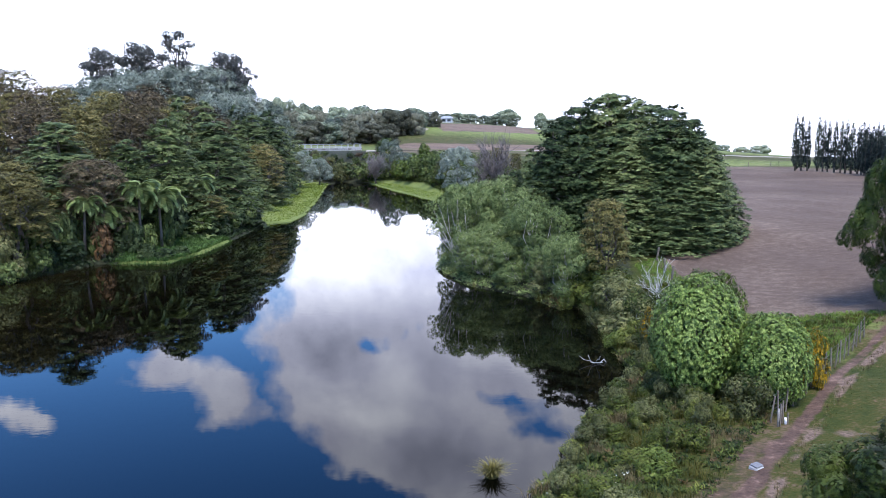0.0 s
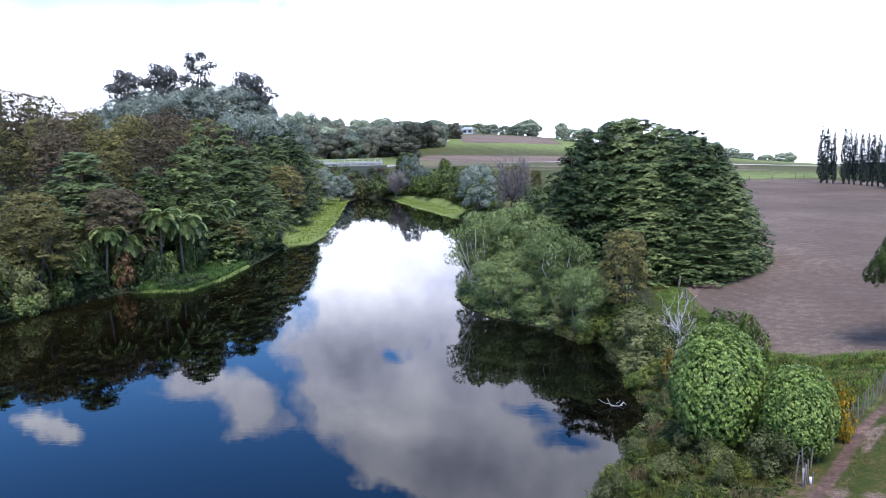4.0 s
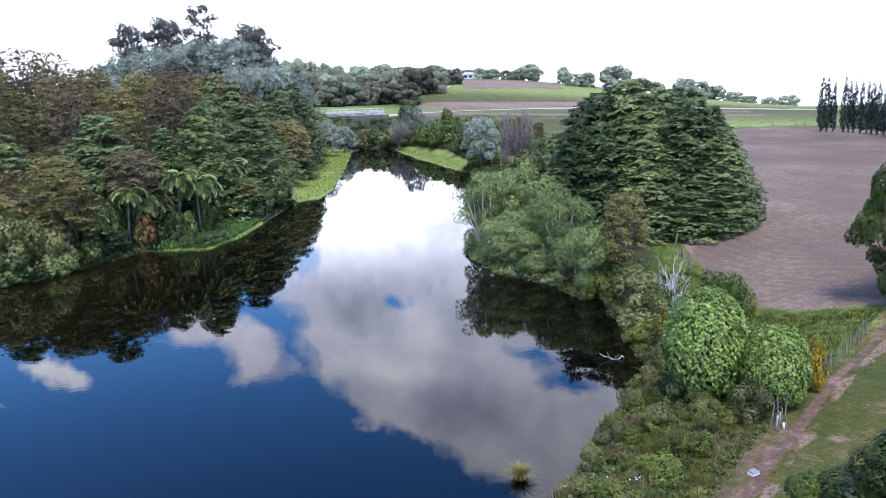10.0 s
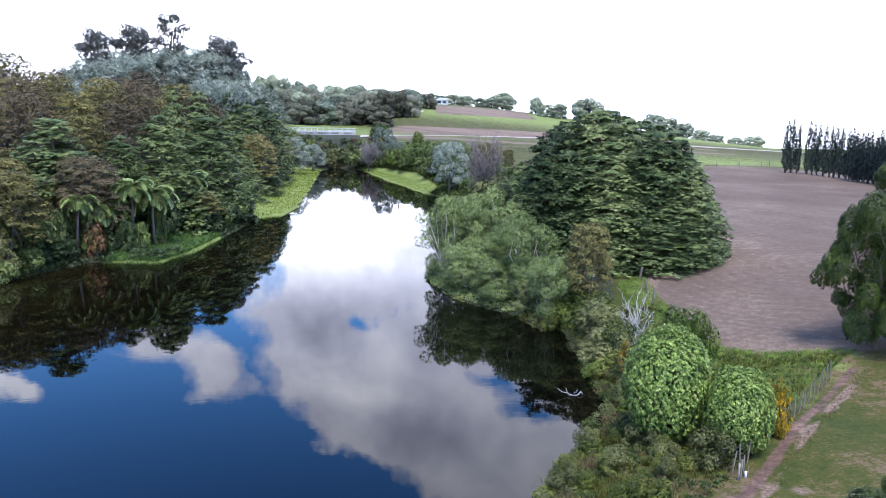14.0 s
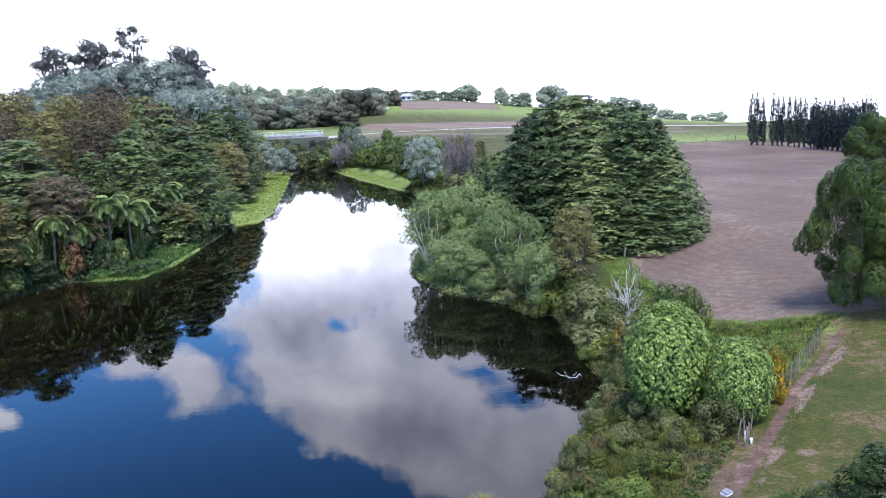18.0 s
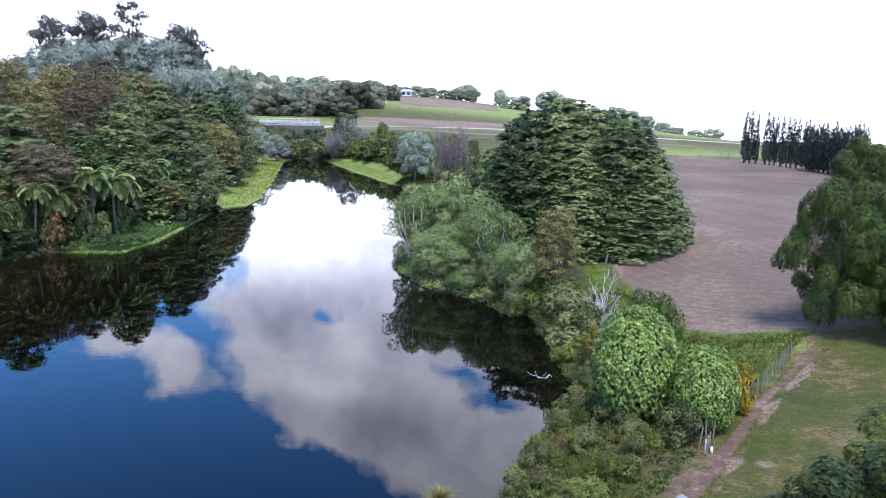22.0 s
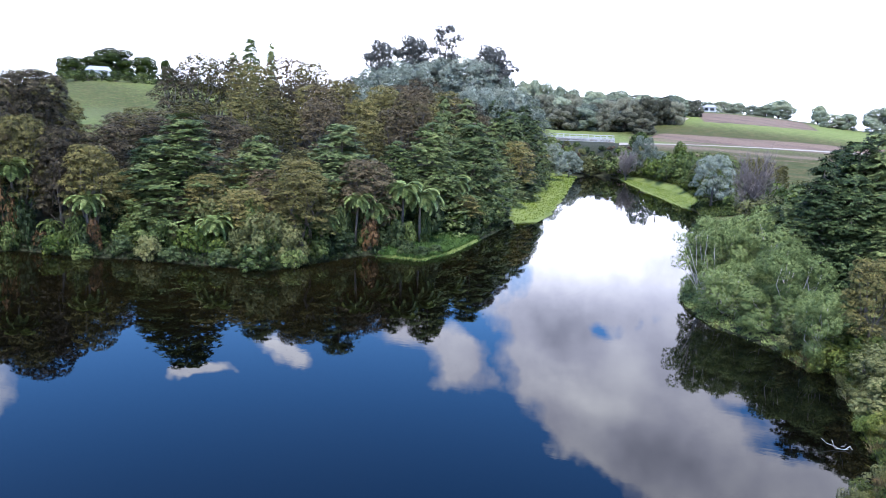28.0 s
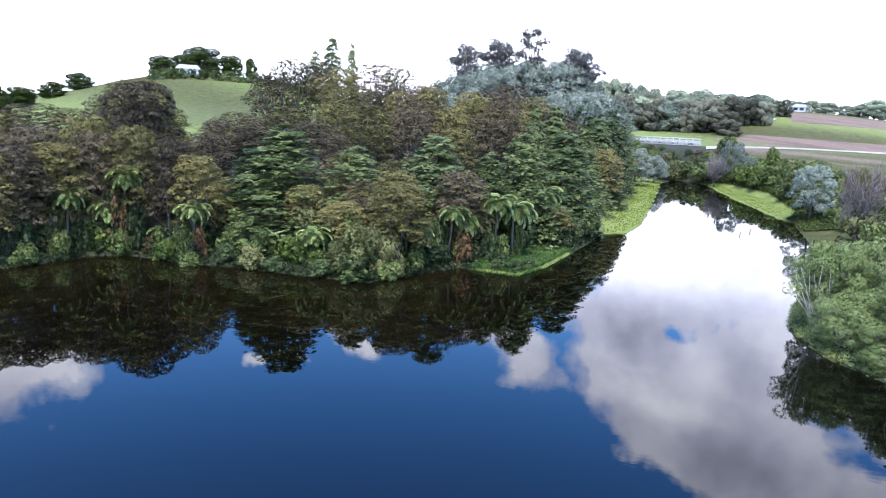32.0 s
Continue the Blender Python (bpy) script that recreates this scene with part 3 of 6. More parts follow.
M_TUSSOCK = leaf_material("tussock_blade", (0.049, 0.0455, 0.011), (0.119, 0.104, 0.0275), (0.21, 0.1755, 0.055))
M_BARK = rough_material("bark", (0.06, 0.05, 0.04), (0.17, 0.145, 0.12), 3.0)
M_BARK_PALE = rough_material("pale_bark", (0.22, 0.20, 0.17), (0.48, 0.45, 0.40), 3.0)
M_DEADWOOD = rough_material("bleached_wood", (0.30, 0.28, 0.26), (0.54, 0.52, 0.48), 4.0)
M_POST = rough_material("weathered_post", (0.11, 0.09, 0.065), (0.23, 0.19, 0.145), 5.0)
M_WIRE = rough_material("fence_wire", (0.16, 0.16, 0.16), (0.28, 0.28, 0.28), 20.0, 0.45, 0.05, 0.9)
M_WHITE = rough_material("white_paint", (0.62, 0.62, 0.60), (0.80, 0.80, 0.78), 1.5, 0.5, 0.05)
M_CONCRETE = rough_material("concrete", (0.24, 0.23, 0.215), (0.42, 0.41, 0.39), 1.2, 0.85, 0.2)
M_RAIL = rough_material("bridge_rail_paint", (0.30, 0.31, 0.32), (0.46, 0.46, 0.46), 1.5, 0.6, 0.05)
M_SEAL = rough_material("road_seal", (0.10, 0.10, 0.10), (0.19, 0.185, 0.18), 2.0)
M_ROOF = rough_material("roof_iron", (0.30, 0.30, 0.31), (0.48, 0.48, 0.48), 1.0, 0.45, 0.05, 0.2)
M_GLASS = rough_material("window_glass", (0.02, 0.025, 0.03), (0.05, 0.06, 0.07), 1.0, 0.08, 0.0)

# water
M_WATER, t, out = material("lake_water")
bs = node(t, "ShaderNodeBsdfPrincipled", Roughness=0.012, IOR=1.333)
co = t.nodes.new("ShaderNodeTexCoord")
murk = node(t, "ShaderNodeTexNoise", Scale=0.05, Detail=3.0)
t.links.new(co.outputs["Object"], murk.inputs["Vector"])
clear = ramp(t, murk.outputs["Fac"], [(0.35, (0.0006, 0.0007, 0.0005)), (0.7, (0.0020, 0.0017, 0.0008))])
bed_n = node(t, "ShaderNodeTexNoise", Scale=0.3, Detail=5.0)
t.links.new(co.outputs["Object"], bed_n.inputs["Vector"])
bed = ramp(t, bed_n.outputs["Fac"], [(0.35, (0.0024, 0.0021, 0.0008)), (0.65, (0.0076, 0.0056, 0.0018))])
shoal_at = t.nodes.new("ShaderNodeAttribute")
shoal_at.attribute_name = "shoal"
mud = t.nodes.new("ShaderNodeMixRGB")
t.links.new(shoal_at.outputs["Fac"], mud.inputs[0])
t.links.new(clear, mud.inputs[1])
t.links.new(bed, mud.inputs[2])
t.links.new(mud.outputs[0], bs.inputs["Base Color"])
rip = node(t, "ShaderNodeTexNoise", Scale=1.4, Detail=3.0, Roughness=0.5)
mp = t.nodes.new("ShaderNodeMapping")
mp.inputs["Scale"].default_value = (1.0, 2.2, 1.0)
t.links.new(co.outputs["Object"], mp.inputs["Vector"])
t.links.new(mp.outputs[0], rip.inputs["Vector"])
calm = node(t, "ShaderNodeTexNoise", Scale=0.09, Detail=2.0)
t.links.new(co.outputs["Object"], calm.inputs["Vector"])
hgt = wmath("MULTIPLY", rip.outputs["Fac"], ramp(t, calm.outputs["Fac"], [(0.45, (0.15, 0.15, 0.15)), (0.65, (1, 1, 1))]), tree=t)
bpn = node(t, "ShaderNodeBump", Strength=0.05, Distance=0.02)
t.links.new(hgt, bpn.inputs["Height"])
t.links.new(bpn.outputs[0], bs.inputs["Normal"])
t.links.new(bs.outputs[0], out.inputs[0])

# ground: pasture, ploughed soil, worn track, leaf litter
M_GROUND, t, out = material("ground")
co = t.nodes.new("ShaderNodeTexCoord")
att = t.nodes.new("ShaderNodeAttribute")
att.attribute_name = "land_cover"
asep = t.nodes.new("ShaderNodeSeparateColor")
t.links.new(att.outputs["Color"], asep.inputs[0])


def gnoise(scale, detail=5.0, rough=0.6, stretch=None):
    n = node(t, "ShaderNodeTexNoise", Scale=scale, Detail=detail, Roughness=rough)
    if stretch:
        mp2 = t.nodes.new("ShaderNodeMapping")
        mp2.inputs["Scale"].default_value, mp2.inputs["Rotation"].default_value = stretch, (0, 0, 0.5)
        t.links.new(co.outputs["Object"], mp2.inputs[0])
        t.links.new(mp2.outputs[0], n.inputs["Vector"])
    else:
        t.links.new(co.outputs["Object"], n.inputs["Vector"])
    return n.outputs["Fac"]


def mixcol(fac, a, b):
    n = t.nodes.new("ShaderNodeMixRGB")
    t.links.new(fac, n.inputs[0])
    t.links.new(a, n.inputs[1])
    t.links.new(b, n.inputs[2])
    return n.outputs[0]


edge_n, fine_n, mid_n, wide_n = gnoise(1.1), gnoise(9.0, 6.0), gnoise(2.3), gnoise(0.09, 4.0)
furrow = gnoise(1.0, 6.0, 0.65, (0.25, 2.6, 1.0))
patch_n = gnoise(0.34, 4.0, 0.55)
turf_v = wmath("ADD", wmath("MULTIPLY", mid_n, 0.30, tree=t), wmath("ADD", wmath("MULTIPLY", fine_n, 0.34, tree=t), wmath("ADD", wmath("MULTIPLY", patch_n, 0.36, tree=t), wmath("MULTIPLY", wide_n, 0.13, tree=t), tree=t), tree=t), tree=t)
turf = ramp(t, turf_v, [(0.38, (0.014, 0.027, 0.004)), (0.53, (0.037, 0.047, 0.006)), (0.60, (0.062, 0.055, 0.011)), (0.655, (0.120, 0.082, 0.044))])
soil_v = wmath("ADD", wmath("ADD", wmath("MULTIPLY", furrow, 0.06, tree=t), wmath("MULTIPLY", mid_n, 0.3, tree=t), tree=t), wmath("ADD", wmath("MULTIPLY", wide_n, 0.42, tree=t), wmath("MULTIPLY", fine_n, 0.26, tree=t), tree=t), tree=t)
sweep = t.nodes.new("ShaderNodeTexWave")
sweep.wave_type, sweep.rings_direction = "RINGS", "Z"
for key, val in (("Scale", 0.32), ("Distortion", 9.0), ("Detail", 4.0), ("Detail Scale", 0.6), ("Detail Roughness", 0.65)):
    sweep.inputs[key].default_value = val
mp3 = t.nodes.new("ShaderNodeMapping")
mp3.inputs["Location"].default_value = (-27.0, -52.0, 0.0)
t.links.new(co.outputs["Object"], mp3.inputs[0])
t.links.new(mp3.outputs[0], sweep.inputs[0])
soil_v = wmath("ADD", soil_v, wmath("MULTIPLY", wmath("SUBTRACT", sweep.outputs["Fac"], 0.5, tree=t), 0.03, tree=t), tree=t)
soil = ramp(t, soil_v, [(0.40, (0.066, 0.043, 0.030)), (0.55, (0.110, 0.076, 0.053)), (0.68, (0.195, 0.142, 0.102))])
dirt = ramp(t, wmath("ADD", wmath("MULTIPLY", mid_n, 0.6, tree=t), wmath("MULTIPLY", fine_n, 0.4, tree=t), tree=t),
            [(0.35, (0.055, 0.034, 0.024)), (0.55, (0.115, 0.070, 0.049)), (0.7, (0.24, 0.150, 0.107))])
litter = ramp(t, wmath("ADD", wmath("MULTIPLY", mid_n, 0.6, tree=t), wmath("MULTIPLY", fine_n, 0.4, tree=t), tree=t),
              [(0.35, (0.012, 0.014, 0.007)), (0.55, (0.032, 0.034, 0.015)), (0.75, (0.065, 0.055, 0.03))])


def sharp(v):
    return wmath("MULTIPLY", wmath("SUBTRACT", wmath("ADD", v, wmath("MULTIPLY", wmath("SUBTRACT", edge_n, 0.5, tree=t), 0.7, tree=t), tree=t), 0.4, tree=t), 5.0, clamp=True, tree=t)


gc = mixcol(sharp(asep.outputs[2]), turf, litter)
lime = ramp(t, turf_v, [(0.36, (0.070, 0.092, 0.022)), (0.55, (0.132, 0.162, 0.038)), (0.74, (0.22, 0.245, 0.070))])
gc = mixcol(sharp(att.outputs["Alpha"]), gc, lime)
gc = mixcol(sharp(asep.outputs[0]), gc, soil)
straw = ramp(t, fine_n, [(0.35, (0.090, 0.060, 0.042)), (0.65, (0.22, 0.150, 0.105))])
gc = mixcol(sharp(asep.outputs[1]), gc, dirt)
# dry straw by the track; on the far plough also a painted haze tint
straw_haze_at = t.nodes.new("ShaderNodeAttribute")
straw_haze_at.attribute_name = "straw"
gc = mixcol(sharp(straw_haze_at.outputs["Fac"]), gc, straw)
bs = node(t, "ShaderNodeBsdfPrincipled", Roughness=0.9)
bs.inputs["Specular IOR Level"].default_value = 0.2
t.links.new(gc, bs.inputs["Base Color"])
bpn = node(t, "ShaderNodeBump", Strength=0.6, Distance=0.12)
t.links.new(wmath("ADD", wmath("MULTIPLY", furrow, 0.2, tree=t), wmath("ADD", wmath("MULTIPLY", mid_n, 0.5, tree=t), wmath("MULTIPLY", fine_n, 0.6, tree=t), tree=t), tree=t), bpn.inputs["Height"])
t.links.new(bpn.outputs[0], bs.inputs["Normal"])
t.links.new(bs.outputs[0], out.inputs[0])


# ---- mesh helpers ----
def mesh_from(name, verts, faces, mat, shade_smooth=False):
    me = bpy.data.meshes.new(name)
    me.from_pydata([tuple(v) for v in verts], [], faces)
    me.materials.append(mat)
    if shade_smooth:
        me.polygons.foreach_set("use_smooth", [True] * len(me.polygons))
    me.update()
    return me


def quads_mesh(name, V, mat):
    """A mesh of separate quads or triangles from an (n, 4, 3) or (n, 3, 3) array."""
    n, c = V.shape[:2]
    me = bpy.data.meshes.new(name)
    me.vertices.add(c * n)
    me.vertices.foreach_set("co", np.ascontiguousarray(V, dtype=np.float32).ravel())
    me.loops.add(c * n)
    me.loops.foreach_set("vertex_index", np.arange(c * n, dtype=np.int32))
    me.polygons.add(n)
    me.polygons.foreach_set("loop_start", np.arange(0, c * n, c, dtype=np.int32))
    me.materials.append(mat)
    me.update(calc_edges=True)
    return me


def crown_mesh(name, V, N, mat):
    """Leaves as separate faces that share the shading of the clump they sit on."""
    G = np.cross(V[:, 1] - V[:, 0], V[:, 2] - V[:, 0])
    G /= np.linalg.norm(G, axis=1, keepdims=True) + 1e-9
    N = N / (np.linalg.norm(N, axis=1, keepdims=True) + 1e-9)
    turn = (G * N).sum(1) < 0
    V, G = V.copy(), np.where(turn[:, None], -G, G)
    V[turn] = V[turn][:, ::-1]
    S = 0.75 * N + 0.4 * G
    S /= np.linalg.norm(S, axis=1, keepdims=True) + 1e-9
    me = quads_mesh(name, V, mat)
    me.attributes.new("custom_normal", "FLOAT_VECTOR", "POINT").data.foreach_set("vector", np.repeat(S, V.shape[1], axis=0).astype(np.float32).ravel())
    me.update()
    return me


def part(name, me, parent, label=""):
    ob = new(name, me)
    ob.parent = parent
    if label:
        tagged(ob, label)
    return ob


def bm_mesh(name, bm, mat):
    me = bpy.data.meshes.new(name)
    bm.to_mesh(me)
    bm.free()
    me.materials.append(mat)
    return me


def box_bm(bm, cx, cy, cz, sx_, sy_, sz_, bevel=0.0, rz=0.0):
    m = Matrix.Translation((cx, cy, cz)) @ Matrix.Rotation(rz, 4, "Z") @ Matrix.Diagonal((sx_, sy_, sz_, 1))
    r = bmesh.ops.create_cube(bm, size=1, matrix=m)
    if bevel:
        es = list({e for v in r["verts"] for e in v.link_edges})
        bmesh.ops.bevel(bm, geom=es, offset=bevel, segments=1, affect="EDGES")
    return bm


def box_mesh(name, size, mat, bevel=0.0, at=(0, 0, 0)):
    return bm_mesh(name, box_bm(bmesh.new(), *at, *size, bevel), mat)


def tube(path, radii, seg=6):
    """Vertices and faces of a tapered tube along a path."""
    V, Fc = [], []
    path = [np.array(p, float) for p in path]
    for i, p in enumerate(path):
        d = path[min(i + 1, len(path) - 1)] - path[max(i - 1, 0)]
        d = d / (np.linalg.norm(d) + 1e-9)
        a = np.cross(d, (0.3, 0.9, 0.1) if abs(d[2]) > 0.8 else (0, 0, 1.0))
        a /= np.linalg.norm(a) + 1e-9
        b = np.cross(d, a)
        for k in range(seg):
            w = 2 * math.pi * k / seg
            V.append(p + radii[i] * (math.cos(w) * a + math.sin(w) * b))
    for i in range(len(path) - 1):
        for k in range(seg):
            Fc.append((i * seg + k, i * seg + (k + 1) % seg, (i + 1) * seg + (k + 1) % seg, (i + 1) * seg + k))
    Fc.append(tuple(range(seg))[::-1])
    Fc.append(tuple((len(path) - 1) * seg + k for k in range(seg)))
    return V, Fc


def tubes_mesh(name, specs, mat, seg=5):
    V, Fc = [], []
    for path, radii in specs:
        v, f = tube(path, radii, seg)
        o = len(V)
        V += v
        Fc += [tuple(i + o for i in q) for q in f]
    return mesh_from(name, V, Fc, mat, True)


def rhombus(L, W, sag=0.0, start=0.0, at_w=0.45):
    return np.array([(start, 0, 0), (start + L * at_w, W / 2, sag * 0.4), (start + L, 0, sag), (start + L * at_w, -W / 2, sag * 0.4)])


def leaflet(L, W, sag=0.0, skew=1):
    """A one-sided leaflet: a thin triangle along +x."""
    return np.array([(0, 0, 0), (L * 0.55, skew * W * 0.8, sag * 0.4), (L, -skew * W * 0.25, sag)])


def rot_z(V, a):
    c, s = math.cos(a), math.sin(a)
    return V @ np.array([[c, s, 0], [-s, c, 0], [0, 0, 1]])


def rot_y(V, a):
    c, s = math.cos(a), math.sin(a)
    return V @ np.array([[c, 0, -s], [0, 1, 0], [s, 0, c]])


def spray(n, spread, L, W, sag):
    """A flat fan of leaflets along +x."""
    out_ = [leaflet(L, W, sag)]
    for i in range(n):
        k = (i + 1) / n
        for s in (-1, 1):
            out_.append(rot_z(leaflet(L * (0.95 - 0.35 * k), W, sag * (1 + k), s), s * spread * k))
    return np.array(out_)


def tuft(n, L, W, rng, up=0.4, jit=0.65):
    """Leaflets that radiate from one point."""
    out_ = []
    for i in range(n):
        v = rot_y(leaflet(L * rng.uniform(0.7, 1.1), W, -0.1 * L, 1 if i % 2 else -1), -rng.uniform(up - jit, up + jit))
        out_.append(rot_z(v, 2 * math.pi * i / n + rng.uniform(-0.3, 0.3)))
    return np.array(out_)


def scatter(tmpl, P, X, N, S):
    """Copies of a template (k, 4, 3) at P with x axis X and rough normal N, sizes S, as one quad array."""
    X = X / (np.linalg.norm(X, axis=1, keepdims=True) + 1e-9)
    Y = np.cross(N, X)
    Y /= np.linalg.norm(Y, axis=1, keepdims=True) + 1e-9
    Z = np.cross(X, Y)
    B = np.stack([X, Y, Z], 1) * S[:, None, None]
    V = np.einsum("kvi,nij->nkvj", tmpl, B) + P[:, None, None, :]
    return V.reshape(-1, tmpl.shape[1], 3)


def crown_quads(lobes, tmpls, density, size, droop, rng, low=-0.5, shell=0.25, upright=0.0):
    """Leaf sprays over the outside of a set of ellipsoid lobes (x, y, z, rx, ry, rz)."""
    L = np.array(lobes, float)
    out_, soft = [], []
    for i, l in enumerate(L):
        r = l[3:]
        area = 4 * math.pi * ((r[0] * r[1]) ** 1.6 / 3 + (r[0] * r[2]) ** 1.6 / 3 + (r[1] * r[2]) ** 1.6 / 3) ** (1 / 1.6)
        n = max(6, int(density * area))
        u = rng.normal(size=(n, 3))
        u /= np.linalg.norm(u, axis=1, keepdims=True)
        u = u[u[:, 2] > low - rng.uniform(0, 0.3, len(u))]
        P = l[:3] + u * r * rng.uniform(1 - shell, 1.08, (len(u), 1))
        keep = np.ones(len(P), bool)
        for j, q in enumerate(L):
            if j != i:
                keep &= np.linalg.norm((P - q[:3]) / q[3:], axis=1) > 0.82
        P, u = P[keep], u[keep]
        if not len(P):
            continue
        o = u / r
        o /= np.linalg.norm(o, axis=1, keepdims=True)
        N = o + np.array((0, 0, 0.35 + 0.5 * upright - droop)) + rng.normal(size=o.shape) * 0.15
        X = np.cross(N, rng.normal(size=o.shape))
        S = size * rng.uniform(0.65, 1.25, len(P))
        pick = rng.integers(0, len(tmpls), len(P))
        for k, tm in enumerate(tmpls):
            m = pick == k
            if m.any():
                out_.append(scatter(tm, P[m], X[m], N[m], S[m]))
                soft.append(np.repeat(o[m] + np.array((0, 0, 0.15)), len(tm), axis=0))
    return np.concatenate(out_), np.concatenate(soft)


UNITS = {}


def tree_thing(name, trunk_specs, quads, bark, leaf, label, category="tree", group=""):
    """A tree of unit plan: an empty at its foot with a trunk and a crown."""
    ob = tagged(new(name), label, category, group)
    if trunk_specs:
        part("trunk", tubes_mesh(name + "_trunk", trunk_specs, bark), ob)
    if quads is not None:
        quads, soft = quads
        part("crown", crown_mesh(name + "_crown", quads, soft, leaf), ob)
        UNITS[ob.name] = (float(np.percentile(quads[..., 2], 99.6)), float(np.percentile(np.hypot(quads[..., 0], quads[..., 1]), 96)))
    return ob


def limb(a, b, r0, r1, rng, bend=0.12, n=4):
    a, b = np.array(a, float), np.array(b, float)
    L = np.linalg.norm(b - a)
    pts = [a + (b - a) * k / n + (rng.normal(size=3) * bend * L * (0 < k < n)) * 0.5 for k in range(n + 1)]
    return pts, [r0 + (r1 - r0) * k / n for k in range(n + 1)]


RNG = np.random.default_rng(7)


def stand_at(proto, used, x, y, top, radius, unit_h, unit_r, spin=None, sink=0.15):
    """Put a tree on the ground with its top at that height and that crown radius."""
    z = gz(x, y) - sink
    h = max(top - z, 1.25 * radius)
    unit_h, unit_r = UNITS.get(proto.name, (unit_h, unit_r))
    m = far_shift(x, y) @ Matrix.Translation((x, y, z)) @ Matrix.Rotation(RNG.uniform(0, 6.28) if spin is None else spin, 4, "Z") \
        @ Matrix.Diagonal((radius / unit_r, radius / unit_r, h / unit_h, 1))
    if proto.name not in used:
        used.add(proto.name)
        proto.matrix_basis = m
        return proto
    return copy_thing(proto, m @ Matrix.Diagonal((*(1 / q for q in proto.scale), 1)))


def shore_walk(step, lo, hi):
    """Points along the shore between two of its corners, with the way inland."""
    out_ = []
    for i in range(lo, hi):
        a, b = np.array(SHORE[i]), np.array(SHORE[(i + 1) % len(SHORE)])
        L = np.linalg.norm(b - a)
        nrm = np.array((a[1] - b[1], b[0] - a[0])) / L
        if float(poly_signed(*(0.5 * (a + b) + nrm * 0.3), SHORE)) < 0:
            nrm = -nrm
        for k in range(max(1, int(L / step))):
            out_.append((a + (b - a) * (k + 0.5) / max(1, int(L / step)), nrm))
    return out_


USED = set()

# ---- setting ----
def graded(knots):
    out_ = []
    for a, b, st in knots:
        out_ += list(np.arange(a, b, st))
    return np.array(out_)


gx = graded([(-3000, -600, 300), (-600, -200, 40), (-200, -80, 8), (-80, -30, 2.0), (-30, 0, 1.0), (0, 24, 0.35), (24, 60, 1.5), (60, 120, 5), (120, 400, 25), (400, 3001, 260)])
gy = graded([(-600, -60, 90), (-60, 10, 4), (10, 38, 0.35), (38, 75, 0.9), (75, 140, 2.0), (140, 194, 3), (194, 226, 1.2), (226, 360, 4), (360, 600, 15), (600, 4601, 400)])
GX, GY = np.meshgrid(gx, gy)
GZ = ground_z(GX, GY)
nx, ny = len(gx), len(gy)
verts = np.stack([GX, GY, GZ], -1).reshape(-1, 3)
faces = [(j * nx + i, j * nx + i + 1, (j + 1) * nx + i + 1, (j + 1) * nx + i) for j in range(ny - 1) for i in range(nx - 1)]
gme = mesh_from("ground", far_points(verts), faces, M_GROUND, True)
fx, fy = verts[:, 0], verts[:, 1]
sd_field = np.minimum(poly_signed(fx, fy, FIELD), np.minimum(poly_signed(fx, fy, FAR_PLOUGH) / 3, poly_signed(fx, fy, TOP_PLOUGH) / 3))
sd_track = line_dist(fx, fy, TRACK)
sd_shore = poly_signed(fx, fy, SHORE)
c_field = np.clip(0.5 - sd_field * 0.6, 0, 1)
c_track = np.clip(0.88 - sd_track * (1.35 + 0.06 * np.clip(fy - 14, 0, 20)), 0, 1)
blotch = np.array([noise.noise((x * 0.55, y * 0.55, 7.0)) + 0.5 * noise.noise((x * 1.7, y * 1.7, 2.0)) if 0 < x < 30 and 8 < y < 40 else 0.0 for x, y in zip(fx, fy)])
c_bare = np.clip(0.62 - poly_signed(fx, fy, BARE_PATCH) * 1.3 + 0.5 * blotch, 0, 1)
c_track = np.maximum(c_track, np.where(poly_signed(fx, fy, BARE_PATCH) < 0.8, c_bare * 0.5, 0))
c_straw_haze = np.clip(0.62 - line_dist(fx, fy, STRAW_EDGE) * 1.7 + 0.4 * blotch, 0, 1)
for px, py, pr in [(11.3, 22.2, 0.5), (12.4, 24.0, 0.35), (15.6, 25.6, 0.9), (12.6, 21.0, 0.45), (14.0, 28.3, 0.3), (17.4, 28.6, 0.8), (10.6, 20.6, 0.35)]:
    c_straw_haze = np.maximum(c_straw_haze, np.clip(0.62 - np.hypot(fx - px, fy - py) / pr * 0.4 + 0.55 * blotch, 0, 1) * (np.hypot(fx - px, fy - py) < pr * 2.2))
c_straw_haze = np.maximum(c_straw_haze, np.where((fy > 188) & (fy < 224) & (fx > -22) & (fx < 80), 0.42 + 0.14 * np.sin(fy * 0.5 + fx * 0.05), 0))
c_straw_haze = np.maximum(c_straw_haze, np.clip(0.9 - line_dist(fx, fy, FIELD_MARGIN) * 0.75, 0, 1))
# far plough strips: paler soil tone, with distance haze put into the colour
sd_plough = np.minimum(poly_signed(fx, fy, FAR_PLOUGH), poly_signed(fx, fy, TOP_PLOUGH))
c_straw_haze = np.maximum(c_straw_haze, np.where((fy > 200) & (sd_plough < 0), 0.62 + 0.16 * np.sin(fx * 0.21 + fy * 0.33), 0))
c_litter = np.where((fx < -14) & (fy < 205) & (fx > -95), np.clip(1.2 - (sd_shore - 40) / 20, 0, 1), 0)
